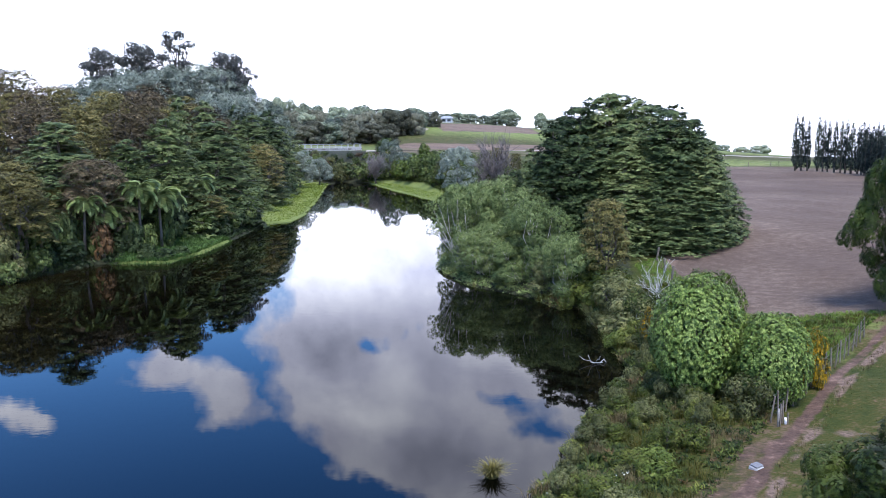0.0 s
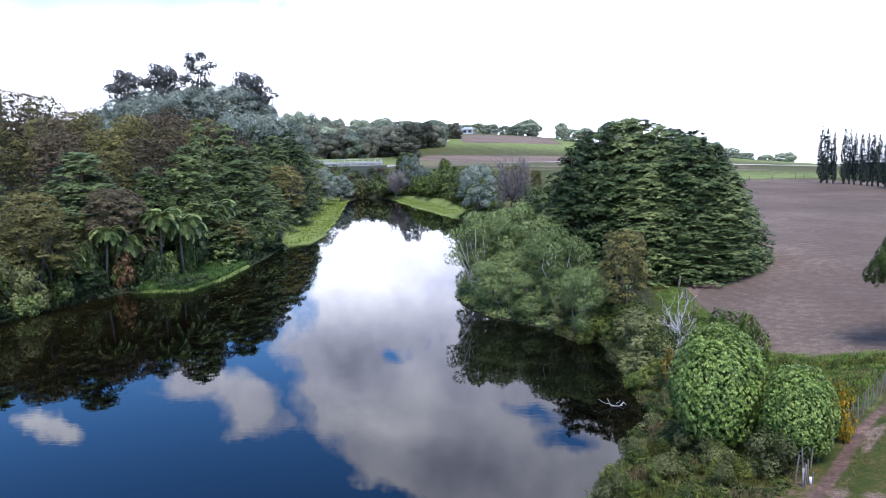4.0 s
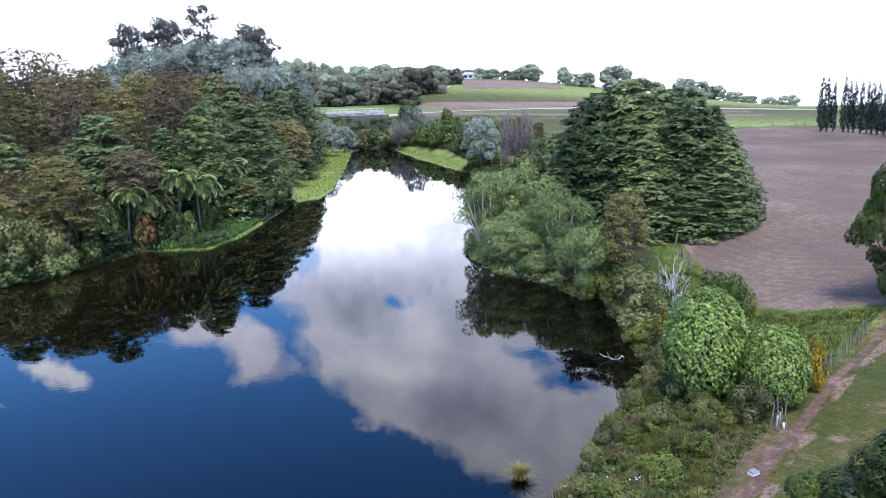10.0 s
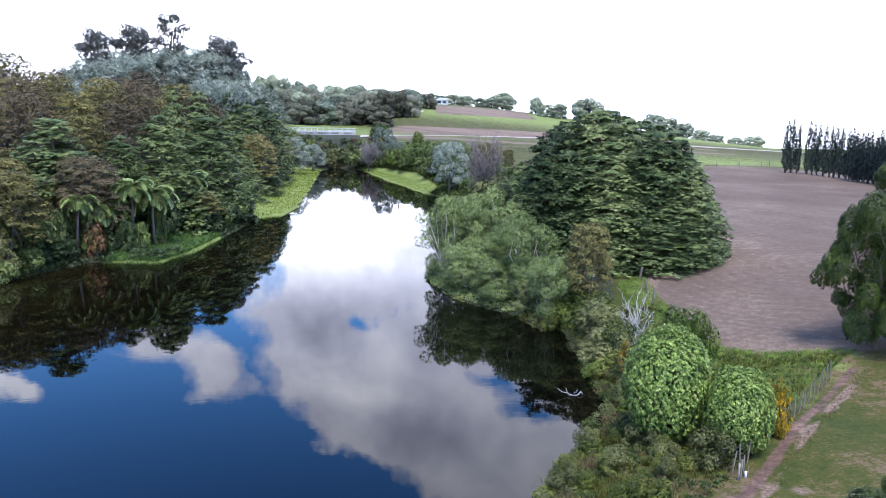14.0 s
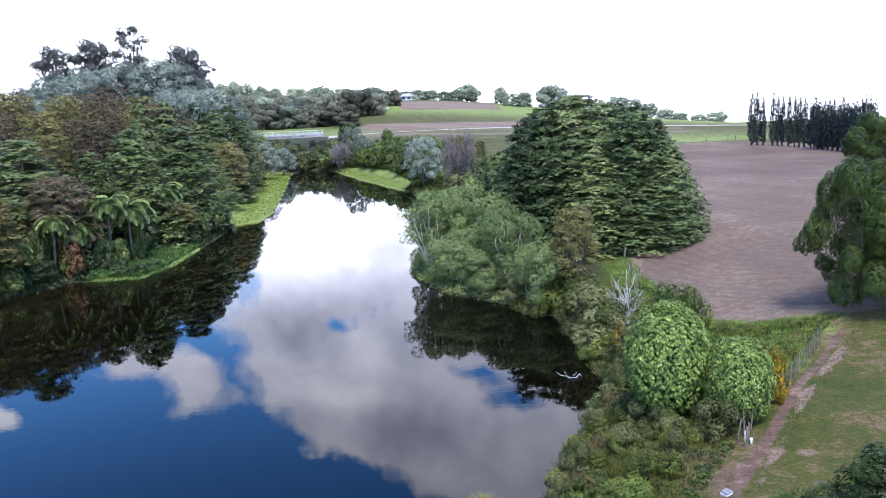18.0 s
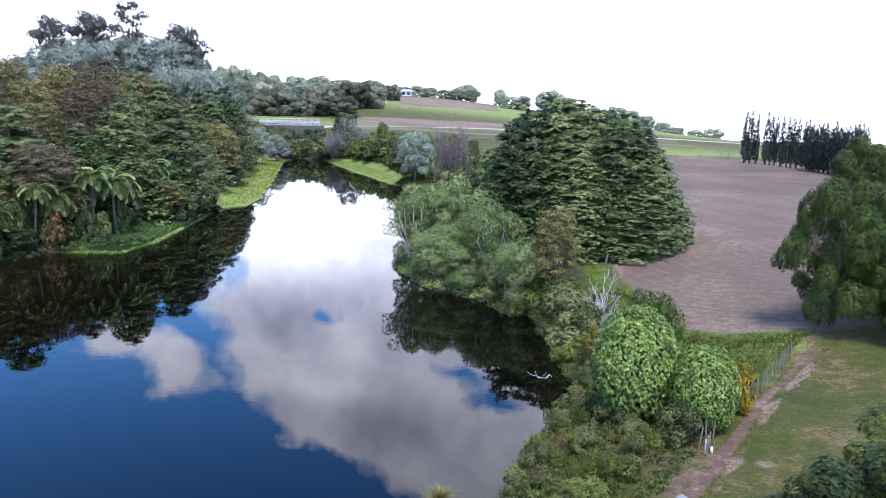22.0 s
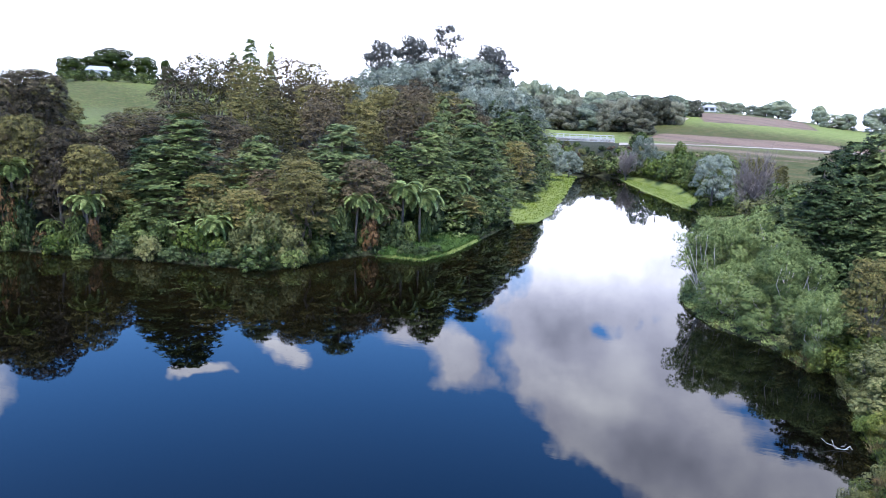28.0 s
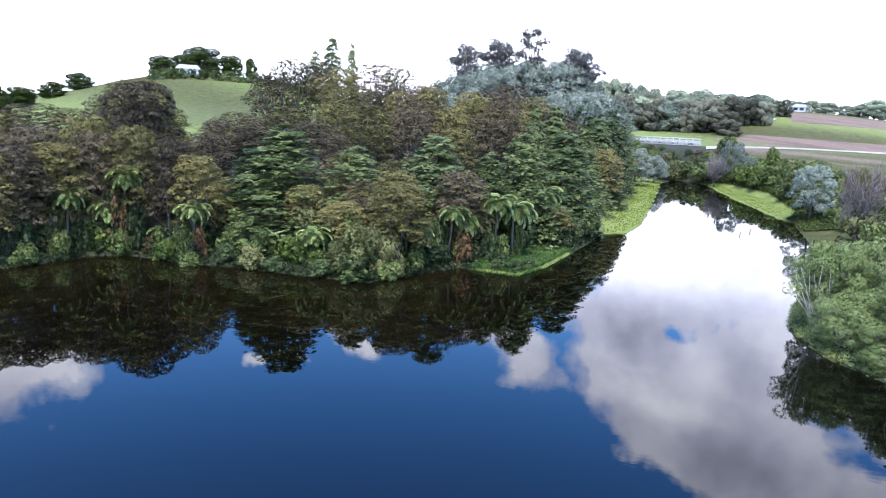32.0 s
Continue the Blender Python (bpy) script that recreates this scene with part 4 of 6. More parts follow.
c_litter = np.maximum(c_litter, np.where((fx > 2) & (fx < 24) & (fy > 42), np.clip(0.5 - (poly_signed(fx, fy, [(1, 46), (10.5, 44), (12.5, 53), (15.5, 54.6), (22, 57.5), (22, 72), (4, 100)])) * 0.5, 0, 1), 0))
c_litter = np.where(sd_shore < 0, 1.0, c_litter)
sd_spit = np.minimum(poly_signed(fx, fy, SPIT_B), poly_signed(fx, fy, SPIT_C))
c_hill = np.maximum(np.maximum(smooth((fy - 196) / 16), smooth((fx - 4) / 34) * smooth((fy - 150) / 18)), smooth((-100 - fx) / 20) * smooth((fy - 90) / 20)) * (0.52 + 0.16 * np.sin(fx * 0.02 + fy * 0.045))
c_lime = np.where(sd_shore > -1, np.clip(0.6 - np.minimum(sd_spit, poly_signed(fx, fy, SPIT_A)) * 0.5, 0, 1), 0)
c_hill = np.where(fx < -110, c_hill + 0.06, c_hill)
c_lime = np.maximum(c_lime, c_hill)
c_lime = np.maximum(c_lime, np.clip(0.40 - poly_signed(fx, fy, FRESH_GRASS) * 0.5, 0, 0.44))
gme.attributes.new("straw", "FLOAT", "POINT").data.foreach_set("value", c_straw_haze.astype(np.float32))
att_l = gme.attributes.new("land_cover", "FLOAT_COLOR", "POINT")
att_l.data.foreach_set("color", np.stack([c_field, c_track, c_litter, c_lime], 1).astype(np.float32).ravel())
tagged(new("ground", gme), "grassy banks, ploughed brown field and green hills", "ground", kind="structure")

wx, wy = np.arange(-95, 15, 2.0), np.arange(-40, 227, 2.0)
WX, WY = np.meshgrid(wx, wy)
wv = np.stack([WX, WY, np.zeros(WX.shape)], -1).reshape(-1, 3)
wf = [(j * len(wx) + i, j * len(wx) + i + 1, (j + 1) * len(wx) + i + 1, (j + 1) * len(wx) + i) for j in range(len(wy) - 1) for i in range(len(wx) - 1)]
wme = mesh_from("water", wv, wf, M_WATER, True)
shoal = smooth(1 + poly_signed(wv[:, 0], wv[:, 1], SHORE) / 24) * smooth((-14 - wv[:, 0]) / 12) * smooth((95 - wv[:, 1]) / 30)
wme.attributes.new("shoal", "FLOAT", "POINT").data.foreach_set("value", shoal.astype(np.float32))
tagged(new("water", wme), "calm dark blue lake reflecting clouds and trees", "water", kind="structure")

# ---- trees ----
rng = np.random.default_rng(11)
SPRAY = [spray(2, 0.9, 1.0, 0.30, -0.18), spray(2, 0.75, 1.0, 0.26, -0.28)]


def make_conifer(seed, leaf, label, layers=19, fill=21):
    """Whorls of drooping branches, each carrying flat sprays in layers."""
    r = np.random.default_rng(seed)
    P, X, N = [], [], []
    trunk = [limb((0, 0, -0.2), (0, 0, 9.6), 0.26, 0.03, r, 0.02, 5)]
    for k in range(layers):
        z = 9.75 - 9.1 * (k / (layers - 1)) ** 0.95
        rad = 0.3 + 2.7 * max(0.0, 1 - (z / 10.0) ** 2.0) ** 0.8
        m = 4 + int(rad * 3.0)
        for j in range(m):
            a = 2 * math.pi * (j + r.uniform(-0.35, 0.35)) / m + k * 0.7
            o, side = np.array((math.cos(a), math.sin(a), 0.0)), np.array((-math.sin(a), math.cos(a), 0.0))
            ln, zb = rad * r.uniform(0.68, 1.12), z + r.uniform(-0.55, 0.4)
            if j % 4 == 0 and rad > 0.8:
                trunk.append(limb((0, 0, zb + 0.1), o * ln * 0.85 + np.array((0, 0, zb - 0.12 * ln)), 0.05, 0.015, r, 0.05, 3))
            for f in (0.42, 0.7, 0.97):
                if f < 0.5 and rad < 0.9:
                    continue
                n = int(fill * (0.6 if f < 0.5 else 1.0))
                lat = r.normal(size=n) * (0.2 + 0.2 * f)
                fw = f * ln + r.uniform(-0.32, 0.12, n)
                P.append(o * fw[:, None] + side * lat[:, None] + np.array((0, 0, zb)) - np.array((0, 0, 1.0)) * ((0.30 - 0.026 * z) * fw + 0.06 * fw ** 2 * f + 0.55 * lat ** 2 - r.normal(size=n) * 0.06)[:, None])
                X.append(o + side * (lat * 1.5)[:, None] + r.normal(size=(n, 3)) * 0.15 + np.array((0, 0, -0.3 * f)))
                N.append(o * 0.45 + side * (lat * 0.9)[:, None] + np.array((0, 0, 0.85)) + r.normal(size=(n, 3)) * 0.24)
    P, X, N = np.concatenate(P), np.concatenate(X), np.concatenate(N)
    S = 0.235 * r.uniform(0.65, 1.25, len(P))
    pick = r.integers(0, 2, len(P))
    q = np.concatenate([scatter(tm, P[pick == k], X[pick == k], N[pick == k], S[pick == k]) for k, tm in enumerate(SPRAY)]), np.concatenate([np.repeat(N[pick == k], len(tm), axis=0) for k, tm in enumerate(SPRAY)])
    return tree_thing("conifer", trunk, q, M_BARK, leaf, label)


CON = [make_conifer(s, M_CONIFER, "dark green native conifer with drooping layered foliage") for s in (1, 2, 3)]
CON_PALE = [make_conifer(s, M_CONIFER_PALE, "paler green native conifer with drooping layered foliage") for s in (4, 5)]
for i, (x, y, top, rad) in enumerate(LEFT_CONIFERS):
    stand_at(CON_PALE[i % 2] if i % 5 in (0, 2) else CON[i % 3], USED, x, y, top, rad * 1.25, 10.1, 3.1)
for i, (x, y, top, rad) in enumerate(RIGHT_CONIFERS):
    stand_at(CON_PALE[0] if i == 7 else CON[i % 3], USED, x, y, top, rad * 1.35, 10.1, 3.1)

r0 = np.random.default_rng(5)
TUFT = [tuft(7, 1.0, 0.44, r0), tuft(6, 1.0, 0.42, r0)]
TUFT_FINE = [tuft(5, 1.0, 0.60, r0), tuft(5, 1.0, 0.54, r0)]


TUFT_THIN = [tuft(8, 1.0, 0.36, r0, 0.2, 0.35), tuft(7, 1.0, 0.38, r0, 0.25, 0.35)]
TUFT_FLAT = [tuft(6, 1.0, 0.55, r0, 0.15, 0.3), tuft(5, 1.0, 0.6, r0, 0.2, 0.3)]


def make_kanuka(seed, leaf, label, clumps=76, dens=42.0, size=0.142, name="kanuka_tree", bark=None):
    """Many thin leaning stems that carry flat-topped tufts."""
    r = np.random.default_rng(seed)
    lobes, trunk = [], []
    stems = 5
    for k in range(stems):
        a = 2 * math.pi * k / stems + r.uniform(-0.3, 0.3)
        tipx, tipy = 1.3 * math.cos(a), 1.3 * math.sin(a)
        trunk.append(limb((0.25 * math.cos(a), 0.25 * math.sin(a), -0.2), (tipx, tipy, 7.6), 0.16, 0.05, r, 0.06, 5))
    for k in range(clumps):
        a = 2.4 * k + r.uniform(-0.4, 0.4)
        z = 2.2 + 7.2 * ((k + r.uniform(0, 1)) / clumps) ** 0.75
        rad = 2.7 * math.sqrt(max(0.02, 1 - ((z - 5.0) / 4.7) ** 2)) * r.uniform(0.6, 1.0)
        sz_ = r.uniform(0.45, 0.95)
        lobes.append((rad * math.cos(a), rad * math.sin(a), z, sz_, sz_, sz_ * 0.66))
        if k % 5 == 0:
            trunk.append(limb((0.45 * rad * math.cos(a), 0.45 * rad * math.sin(a), max(1.5, z - 1.8)), (rad * math.cos(a), rad * math.sin(a), z - 0.2), 0.05, 0.02, r))
    lobes.append((0, 0, 5.4, 1.7, 1.7, 3.3))
    q = crown_quads(lobes, TUFT_THIN, dens, size, 0.0, r, low=0.12, shell=0.12, upright=0.3)
    return tree_thing(name, trunk, q, bark or M_BARK, leaf, label)


KAN = [make_kanuka(s, M_KANUKA, "brownish green kanuka tree with thin pale stems") for s in (21, 22, 23)]
FARK = [make_kanuka(27, M_KANUKA, "distant brownish kanuka tree on the slope", 60, 21.0, 0.165), make_kanuka(28, M_OLIVE, "distant olive green kanuka tree on the slope", 60, 21.0, 0.165)]
OLV = [make_kanuka(s, M_OLIVE, "olive green kanuka tree with thin pale stems") for s in (25, 26)]
for i, (x, y, top, rad) in enumerate(KANUKA_WEST + KANUKA_EAST):
    if math.hypot(x, y) > 98:
        stand_at(FARK[i % 2], USED, x, y, top, rad * 1.1, 9.9, 3.2)
    else:
        stand_at(OLV[i // 2 % 2] if i % 2 else KAN[i % 3], USED, x, y, top, rad * 1.1, 9.9, 3.2)
stand_at(OLV[1], USED, -32.5, 57.6, 7.6, 3.0, 9.9, 3.2)
stand_at(OLV[0], USED, -34.5, 60.5, 8.4, 2.6, 9.9, 3.2)
# the rest of the bush behind, filling the slope
r1 = np.random.default_rng(31)
n_fill = 0
while n_fill < 20:
    x, y = r1.uniform(-92, -24), r1.uniform(52, 200)
    s = float(poly_signed(x, y, SHORE))
    if s < 6 or (x < -75 and y > 95):
        continue
    n_fill += 1
    stand_at(FARK[int(r1.integers(0, 2))], USED, x, y, gz(x, y) + r1.uniform(6.0, 8.5), r1.uniform(2.6, 3.8), 9.9, 3.2)


for p, nrm in shore_walk(4.4, 0, 12):
    for off in (6.5, 11.0, 16.0):
        q = p + nrm * (off + RNG.uniform(-1.2, 1.2)) + RNG.normal(size=2) * 0.8
        if float(poly_signed(*q, SHORE)) < 4 or on_marsh(*q, 2.5):
            continue
        stand_at((FARK + FARK[1:] + OLV[:1])[int(RNG.integers(0, 4))], USED, q[0], q[1], gz(*q) + RNG.uniform(2.8, 4.2) + off * 0.17, RNG.uniform(1.7, 2.6), 9.9, 3.2)


def make_silver(seed, leaf, label, name="silver_wattle", dens=20.0):
    """A wide feathery crown that reaches nearly to the ground."""
    r = np.random.default_rng(seed)
    lobes, trunk = [], [limb((0, 0, -0.2), (0.3, 0.2, 7.5), 0.3, 0.08, r, 0.0, 5)]
    for k in range(38):
        a = 2.4 * k + r.uniform(-0.4, 0.4)
        z = 2.0 + 9.0 * ((k + 0.5) / 38) ** 0.85
        rad = 4.2 * math.sqrt(max(0.04, 1 - ((z - 5.0) / 6.6) ** 2)) * r.uniform(0.55, 1.0)
        w = r.uniform(0.7, 1.25)
        lobes.append((rad * math.cos(a), rad * math.sin(a), z, w, w, w * 0.95))
        if k % 4 == 0:
            trunk.append(limb((0.04 * min(z * 0.6, 6), 0.027 * min(z * 0.6, 6), min(z * 0.6, 6)), (rad * math.cos(a), rad * math.sin(a), z), 0.08, 0.02, r))
    q = crown_quads(lobes, TUFT, dens, 0.2, 0.0, r, low=-0.2, shell=0.2, upright=0.45)
    ob = tree_thing(name, trunk[:1], q, M_BARK, leaf, label)
    for spec in trunk[1:]:
        part("limb", tubes_mesh(name + "_limb", [spec], M_BARK), ob)
    return ob


SIL = [make_silver(k, M_SILVER, "silvery blue-green wattle tree with feathery foliage") for k in (41, 42, 43)]
for i, (x, y, top, rad) in enumerate(SILVER_TREES):
    stand_at(SIL[i % 3], USED, x, y, top, rad * 1.1, 9.9, 3.5)
for x, y, top, rad in [(1.3, 124, 8.8, 3.9), (-14.5, 186, 10.6, 4.2), (-10.5, 180, 7.5, 2.5), (-32.5, 165, 8.4, 4.6), (-30.5, 178, 6.5, 3.5), (-36.0, 158, 8.0, 3.5)]:
    stand_at(SIL[int(abs(x)) % 3], USED, x, y, top, rad * 0.85, 9.9, 3.5)


def make_gum(seed, pads, spread, open_):
    """A bare forking trunk under a rounded crown of separate leaf pads."""
    r = np.random.default_rng(seed)
    trunk, lobes = [limb((0, 0, -0.2), (0.15, 0.05, 7.4), 0.15, 0.06, r, 0.02, 6)], []
    for k in range(pads):
        a = 2.4 * k + r.uniform(-0.4, 0.4)
        z = 4.9 + 4.6 * ((k + 0.5) / pads) ** 0.8 + r.uniform(-0.2, 0.2)
        rad = spread * 0.85 * math.sqrt(max(0.03, 1 - ((z - 7.2) / 2.7) ** 2)) * r.uniform(0.35, 1.0)
        tip = (rad * math.cos(a), rad * math.sin(a), z)
        trunk.append(limb((0.1, 0.04, z * r.uniform(0.55, 0.72)), tip, 0.075, 0.03, r, 0.12))
        w = r.uniform(0.5, 0.8) * open_
        lobes.append((tip[0], tip[1], z, w, w, w * 0.75))
        for j in range(2):
            lobes.append((tip[0] + r.normal() * 0.35, tip[1] + r.normal() * 0.35, z + r.normal() * 0.3, w * 0.7, w * 0.7, w * 0.6))
    q = crown_quads(lobes, TUFT, 52.0, 0.13, 0.0, r, low=-0.6, upright=0.2)
    return tree_thing("gum_tree", trunk, q, M_BARK, M_GUM, "tall gum tree with an open rounded crown on the hilltop")


GUM = [make_gum(51, 24, 2.3, 1.05), make_gum(52, 15, 2.5, 0.72)]
for i, (x, y, top, rad) in enumerate(GUMS):
    stand_at(GUM[(0, 0, 1, 0, 1)[i % 5]], USED, x, y, top + 0.8, rad * 1.1, 10.1, 3.1)


def make_willow(seed, leaf, label, name="willow"):
    r = np.random.default_rng(seed)
    lobes, trunk = [], []
    for k in range(40):
        a = r.uniform(0, 6.28)
        z = r.uniform(0.7, 5.6)
        rad = 2.6 * math.sqrt(max(0.05, 1 - ((z - 2.6) / 3.6) ** 2)) * r.uniform(0.55, 1.0)
        s = r.uniform(0.55, 0.95)
        lobes.append((rad * math.cos(a), rad * math.sin(a), z, s, s, s))
        if k % 2 == 0:
            trunk.append(limb((0.2 * math.cos(a), 0.2 * math.sin(a), -0.2), (rad * 0.95 * math.cos(a), rad * 0.95 * math.sin(a), z), 0.07, 0.02, r, 0.1, 5))
    q = crown_quads(lobes, TUFT, 62.0, 0.105, 0.0, r, low=-0.6, upright=0.35)
    ob = tree_thing(name, [], q, M_BARK_PALE, leaf, label)
    for spec in trunk:
        part("stem", tubes_mesh(name + "_stem", [spec], M_BARK_PALE), ob)
    return ob


WIL = [make_willow(s, M_WILLOW, "rounded grey-green willow with pale stems over the water") for s in (61, 62, 63)]
for i, (x, y, top, rad) in enumerate(WILLOWS):
    stand_at(WIL[i % 3], USED, x, y, top, rad * 1.1, 6.3, 3.0)


# a fan of bare pale stems that leans out from the willows over the water
rw = np.random.default_rng(66)
fan = tagged(new("leaning_willow"), "sparse willow with bare pale stems leaning over water", "tree")
fan.location = (0.9, 55.6, gz(0.9, 55.6) - 0.1)
fan_tips = []
for k in range(22):
    tip = np.array((rw.uniform(-2.1, 0.9), rw.uniform(-1.6, 1.2), rw.uniform(2.6, 5.2)))
    foot = np.array((rw.uniform(-0.35, 0.35), rw.uniform(-0.35, 0.35), -0.1))
    mid = foot + (tip - foot) * 0.5 + np.array((0, 0, 0.35)) + rw.normal(size=3) * 0.12
    part("stem", tubes_mesh("leaning_stem", [([foot, foot * 0.5 + mid * 0.5, mid, tip], [0.045, 0.04, 0.03, 0.012])], M_BARK_PALE, 5), fan)
    fan_tips.append(tip)
part("crown", crown_mesh("leaning_willow_crown", *crown_quads([(*t_, 0.5, 0.5, 0.45) for t_ in fan_tips], TUFT, 26.0, 0.1, 0.0, rw, low=-0.8, upright=0.3), M_WILLOW), fan)


def make_shrub(seed, leaf, label, name="shrub", fine=False, dens=26.0, size=0.15):
    r = np.random.default_rng(seed)
    lobes, trunk = [], []
    for k in range(22):
        a = r.uniform(0, 6.28)
        z = r.uniform(0.3, 1.65)
        rad = 0.95 * math.sqrt(max(0.05, 1 - ((z - 0.5) / 1.45) ** 2)) * r.uniform(0.4, 1.0)
        s = r.uniform(0.28, 0.45)
        lobes.append((rad * math.cos(a), rad * math.sin(a), z, s, s, s))
        if k % 3 == 0:
            trunk.append(limb((0, 0, -0.1), (rad * math.cos(a), rad * math.sin(a), z), 0.03, 0.01, r))
    q = crown_quads(lobes, TUFT_FINE if fine else TUFT_FLAT, dens, size, 0.0, r, low=-0.7, upright=0.3)
    return tree_thing(name, trunk, q, M_BARK, leaf, label, name.split("_")[-1])


SHR = [make_shrub(71, M_SHRUB_DEEP, "dark green leafy bush on the bank", "bush"), make_shrub(72, M_SHRUB_GREY, "grey-green leafy shrub on the bank", fine=True),
       make_shrub(73, M_SHRUB_LIME, "yellow-green leafy shrub on the bank"), make_shrub(74, M_SHRUB_DEEP, "green rounded bush beside the water", "bush", fine=True), make_shrub(75, M_SHRUB_DARK, "deep green shaded shrub beside the water")]
SHRN = [make_shrub(76, M_SHRUB, "dense dark green shrub on the near bank", dens=80.0, size=0.08), make_shrub(77, M_SHRUB_GREY, "dense grey-green shrub on the near bank", fine=True, dens=80.0, size=0.08), make_shrub(79, M_SHRUB_LIME, "dense yellow-green shrub on the near bank", dens=80.0, size=0.08)]
for i, (x, y, top, rad) in enumerate(BANK_SHRUBS):
    stand_at(SHRN[2] if i >= 9 else SHRN[i % 2], USED, x, y, top, rad * 1.25, 2.0, 1.25)


for x, y, top, rad in [(-33.6, 53.4, 4.4, 2.1), (-31.8, 54.8, 3.4, 1.5), (-35.6, 52.8, 3.0, 1.4)]:
    stand_at(SHRN[1], USED, x, y, top, rad, 2.0, 1.25)
SHR.append(make_shrub(78, M_RUST, "rusty brown shrub with dying leaves on the bush shore"))
r2 = np.random.default_rng(81)
for p, nrm in shore_walk(2.3, 0, 10):
    for off in (0.5, 2.4, 4.6):
        q = p + nrm * (off + r2.uniform(-0.3, 0.6)) + r2.normal(size=2) * 0.35
        if on_marsh(*q, 0.8):
            continue
        h = r2.uniform(0.5, 2.0) + off * r2.uniform(0.3, 0.8)
        stand_at(SHR[int(r2.choice([0, 4, 0, 1, 2, 3, 4, 3, 0, 4, 3, 1]))], USED, q[0], q[1], gz(*q) + h, r2.uniform(0.9, 1.6), 2.0, 1.25)
for p, nrm in shore_walk(2.4, 10, 18):
    for off in (2.0, 4.4, 7.0, 9.8, 12.0):
        q = p + nrm * (off + r2.uniform(0, 1.5))
        if on_marsh(*q, 1.0) or float(poly_signed(*q, SHORE)) < 1.2 or (q[1] < 70 and off < 5):
            continue
        stand_at(SHR[int(r2.choice([0, 4, 1, 4, 3, 2]))], USED, q[0], q[1], gz(*q) + r2.uniform(1.2, 2.4) + off * 0.2, r2.uniform(1.2, 2.0), 2.0, 1.25)
for p, nrm in shore_walk(6.0, 17, 25):
    for off in (5.0, 9.0, 13.0):
        q = p + nrm * (off + r2.uniform(-1, 2))
        if on_marsh(*q, 1.0):
            continue
        stand_at(SHR[int(r2.choice([0, 3, 1, 2]))], USED, q[0], q[1], gz(*q) + r2.uniform(2.5, 5.0), r2.uniform(1.8, 3.0), 2.0, 1.25)


def frond_mesh(name, mat, dead=False):
    """One arching fern frond along +x, with close-set pinnae on both sides."""
    Q = []
    n = 24
    curve = (lambda k: (0.98 * k - 0.24 * k ** 3, 0.50 * k - 0.78 * k * k)) if not dead else (lambda k: (0.35 * k, -0.95 * k))
    for i in range(n):
        k = (i + 0.5) / n
        x, z = curve(k)
        L = 0.25 * math.sin(math.pi * min(1, k * 0.88 + 0.12)) ** 0.7 + 0.02
        for sd in (-1, 1):
            Q.append(rot_z(rhombus(L, 0.10, -0.07, 0.0), sd * 1.15) + np.array((x, 0, z)))
    for i in range(6):
        (xa, za), (xb, zb) = curve(i / 6), curve((i + 1) / 6)
        Q.append(np.array([(xa, -0.014, za), (xb, -0.01, zb), (xb, 0.01, zb), (xa, 0.014, za)]))
    return quads_mesh(name, np.array(Q), mat)


FROND, FROND_DEAD = frond_mesh("frond", M_FERN), frond_mesh("dead_frond", M_FERN_DEAD, True)
r3 = np.random.default_rng(91)
for x, y, top, rad in FERNS:
    z = gz(x, y)
    fern = tagged(new("tree_fern"), "tree fern with a rosette of arching green fronds", "tree fern", "tree ferns on the bank")
    fern.location = (x, y, z)
    h = max(top - z - 0.2 * rad, 0.8)
    lx, ly = r3.normal(size=2) * 0.2
    part("trunk", tubes_mesh("fern_trunk", [([(0, 0, -0.2), (lx * 0.4, ly * 0.4, h * 0.5), (lx, ly, h)], [0.16, 0.11, 0.12])], M_BARK), fern)
    for k in range(22):
        fo = part("frond", FROND, fern)
        a = 2 * math.pi * k * 0.382 + r3.uniform(-0.1, 0.1)
        tilt = -0.5 + 1.1 * k / 21 + r3.uniform(-0.1, 0.1)
        fs = rad * r3.uniform(1.1, 1.4)
        fo.matrix_basis = Matrix.Translation((lx, ly, h)) @ Matrix.Rotation(a, 4, "Z") @ Matrix.Rotation(tilt, 4, "Y") @ Matrix.Scale(fs, 4)
    for k in range(4):
        fo = part("frond", FROND_DEAD, fern, "dry brown hanging frond")
        fo.matrix_basis = Matrix.Translation((lx, ly, h - 0.05)) @ Matrix.Rotation(r3.uniform(0, 6.28), 4, "Z") @ Matrix.Scale(min(rad * 0.5, h * 0.5), 4)
    for k in range(4):
        a, dd = r3.uniform(0, 6.28), r3.uniform(0.6, 1.5)
        qx, qy = x + dd * math.cos(a), y + dd * math.sin(a)
        if float(poly_signed(qx, qy, SHORE)) > 0.3:
            stand_at(SHR[int(r3.choice([0, 4, 2, 4, 5, 3]))], USED, qx, qy, gz(qx, qy) + h * r3.uniform(0.45, 0.8), r3.uniform(0.7, 1.1), 2.0, 1.25)


for x, y, h, rad in [(-23.4, 62.9, 0.9, 0.8), (-22.9, 65.2, 0.7, 0.7), (-24.8, 62.6, 1.1, 0.8), (-25.6, 64.5, 1.3, 0.9), (-23.6, 77.5, 2.6, 1.4), (-23.4, 80.5, 3.2, 1.6), (-23.6, 83.5, 2.8, 1.5), (-23.5, 86.5, 3.4, 1.7), (-23.3, 89.2, 2.4, 1.4)]:
    stand_at(SHR[4 if h < 3 else 0], USED, x, y, h, rad, 2.0, 1.25)


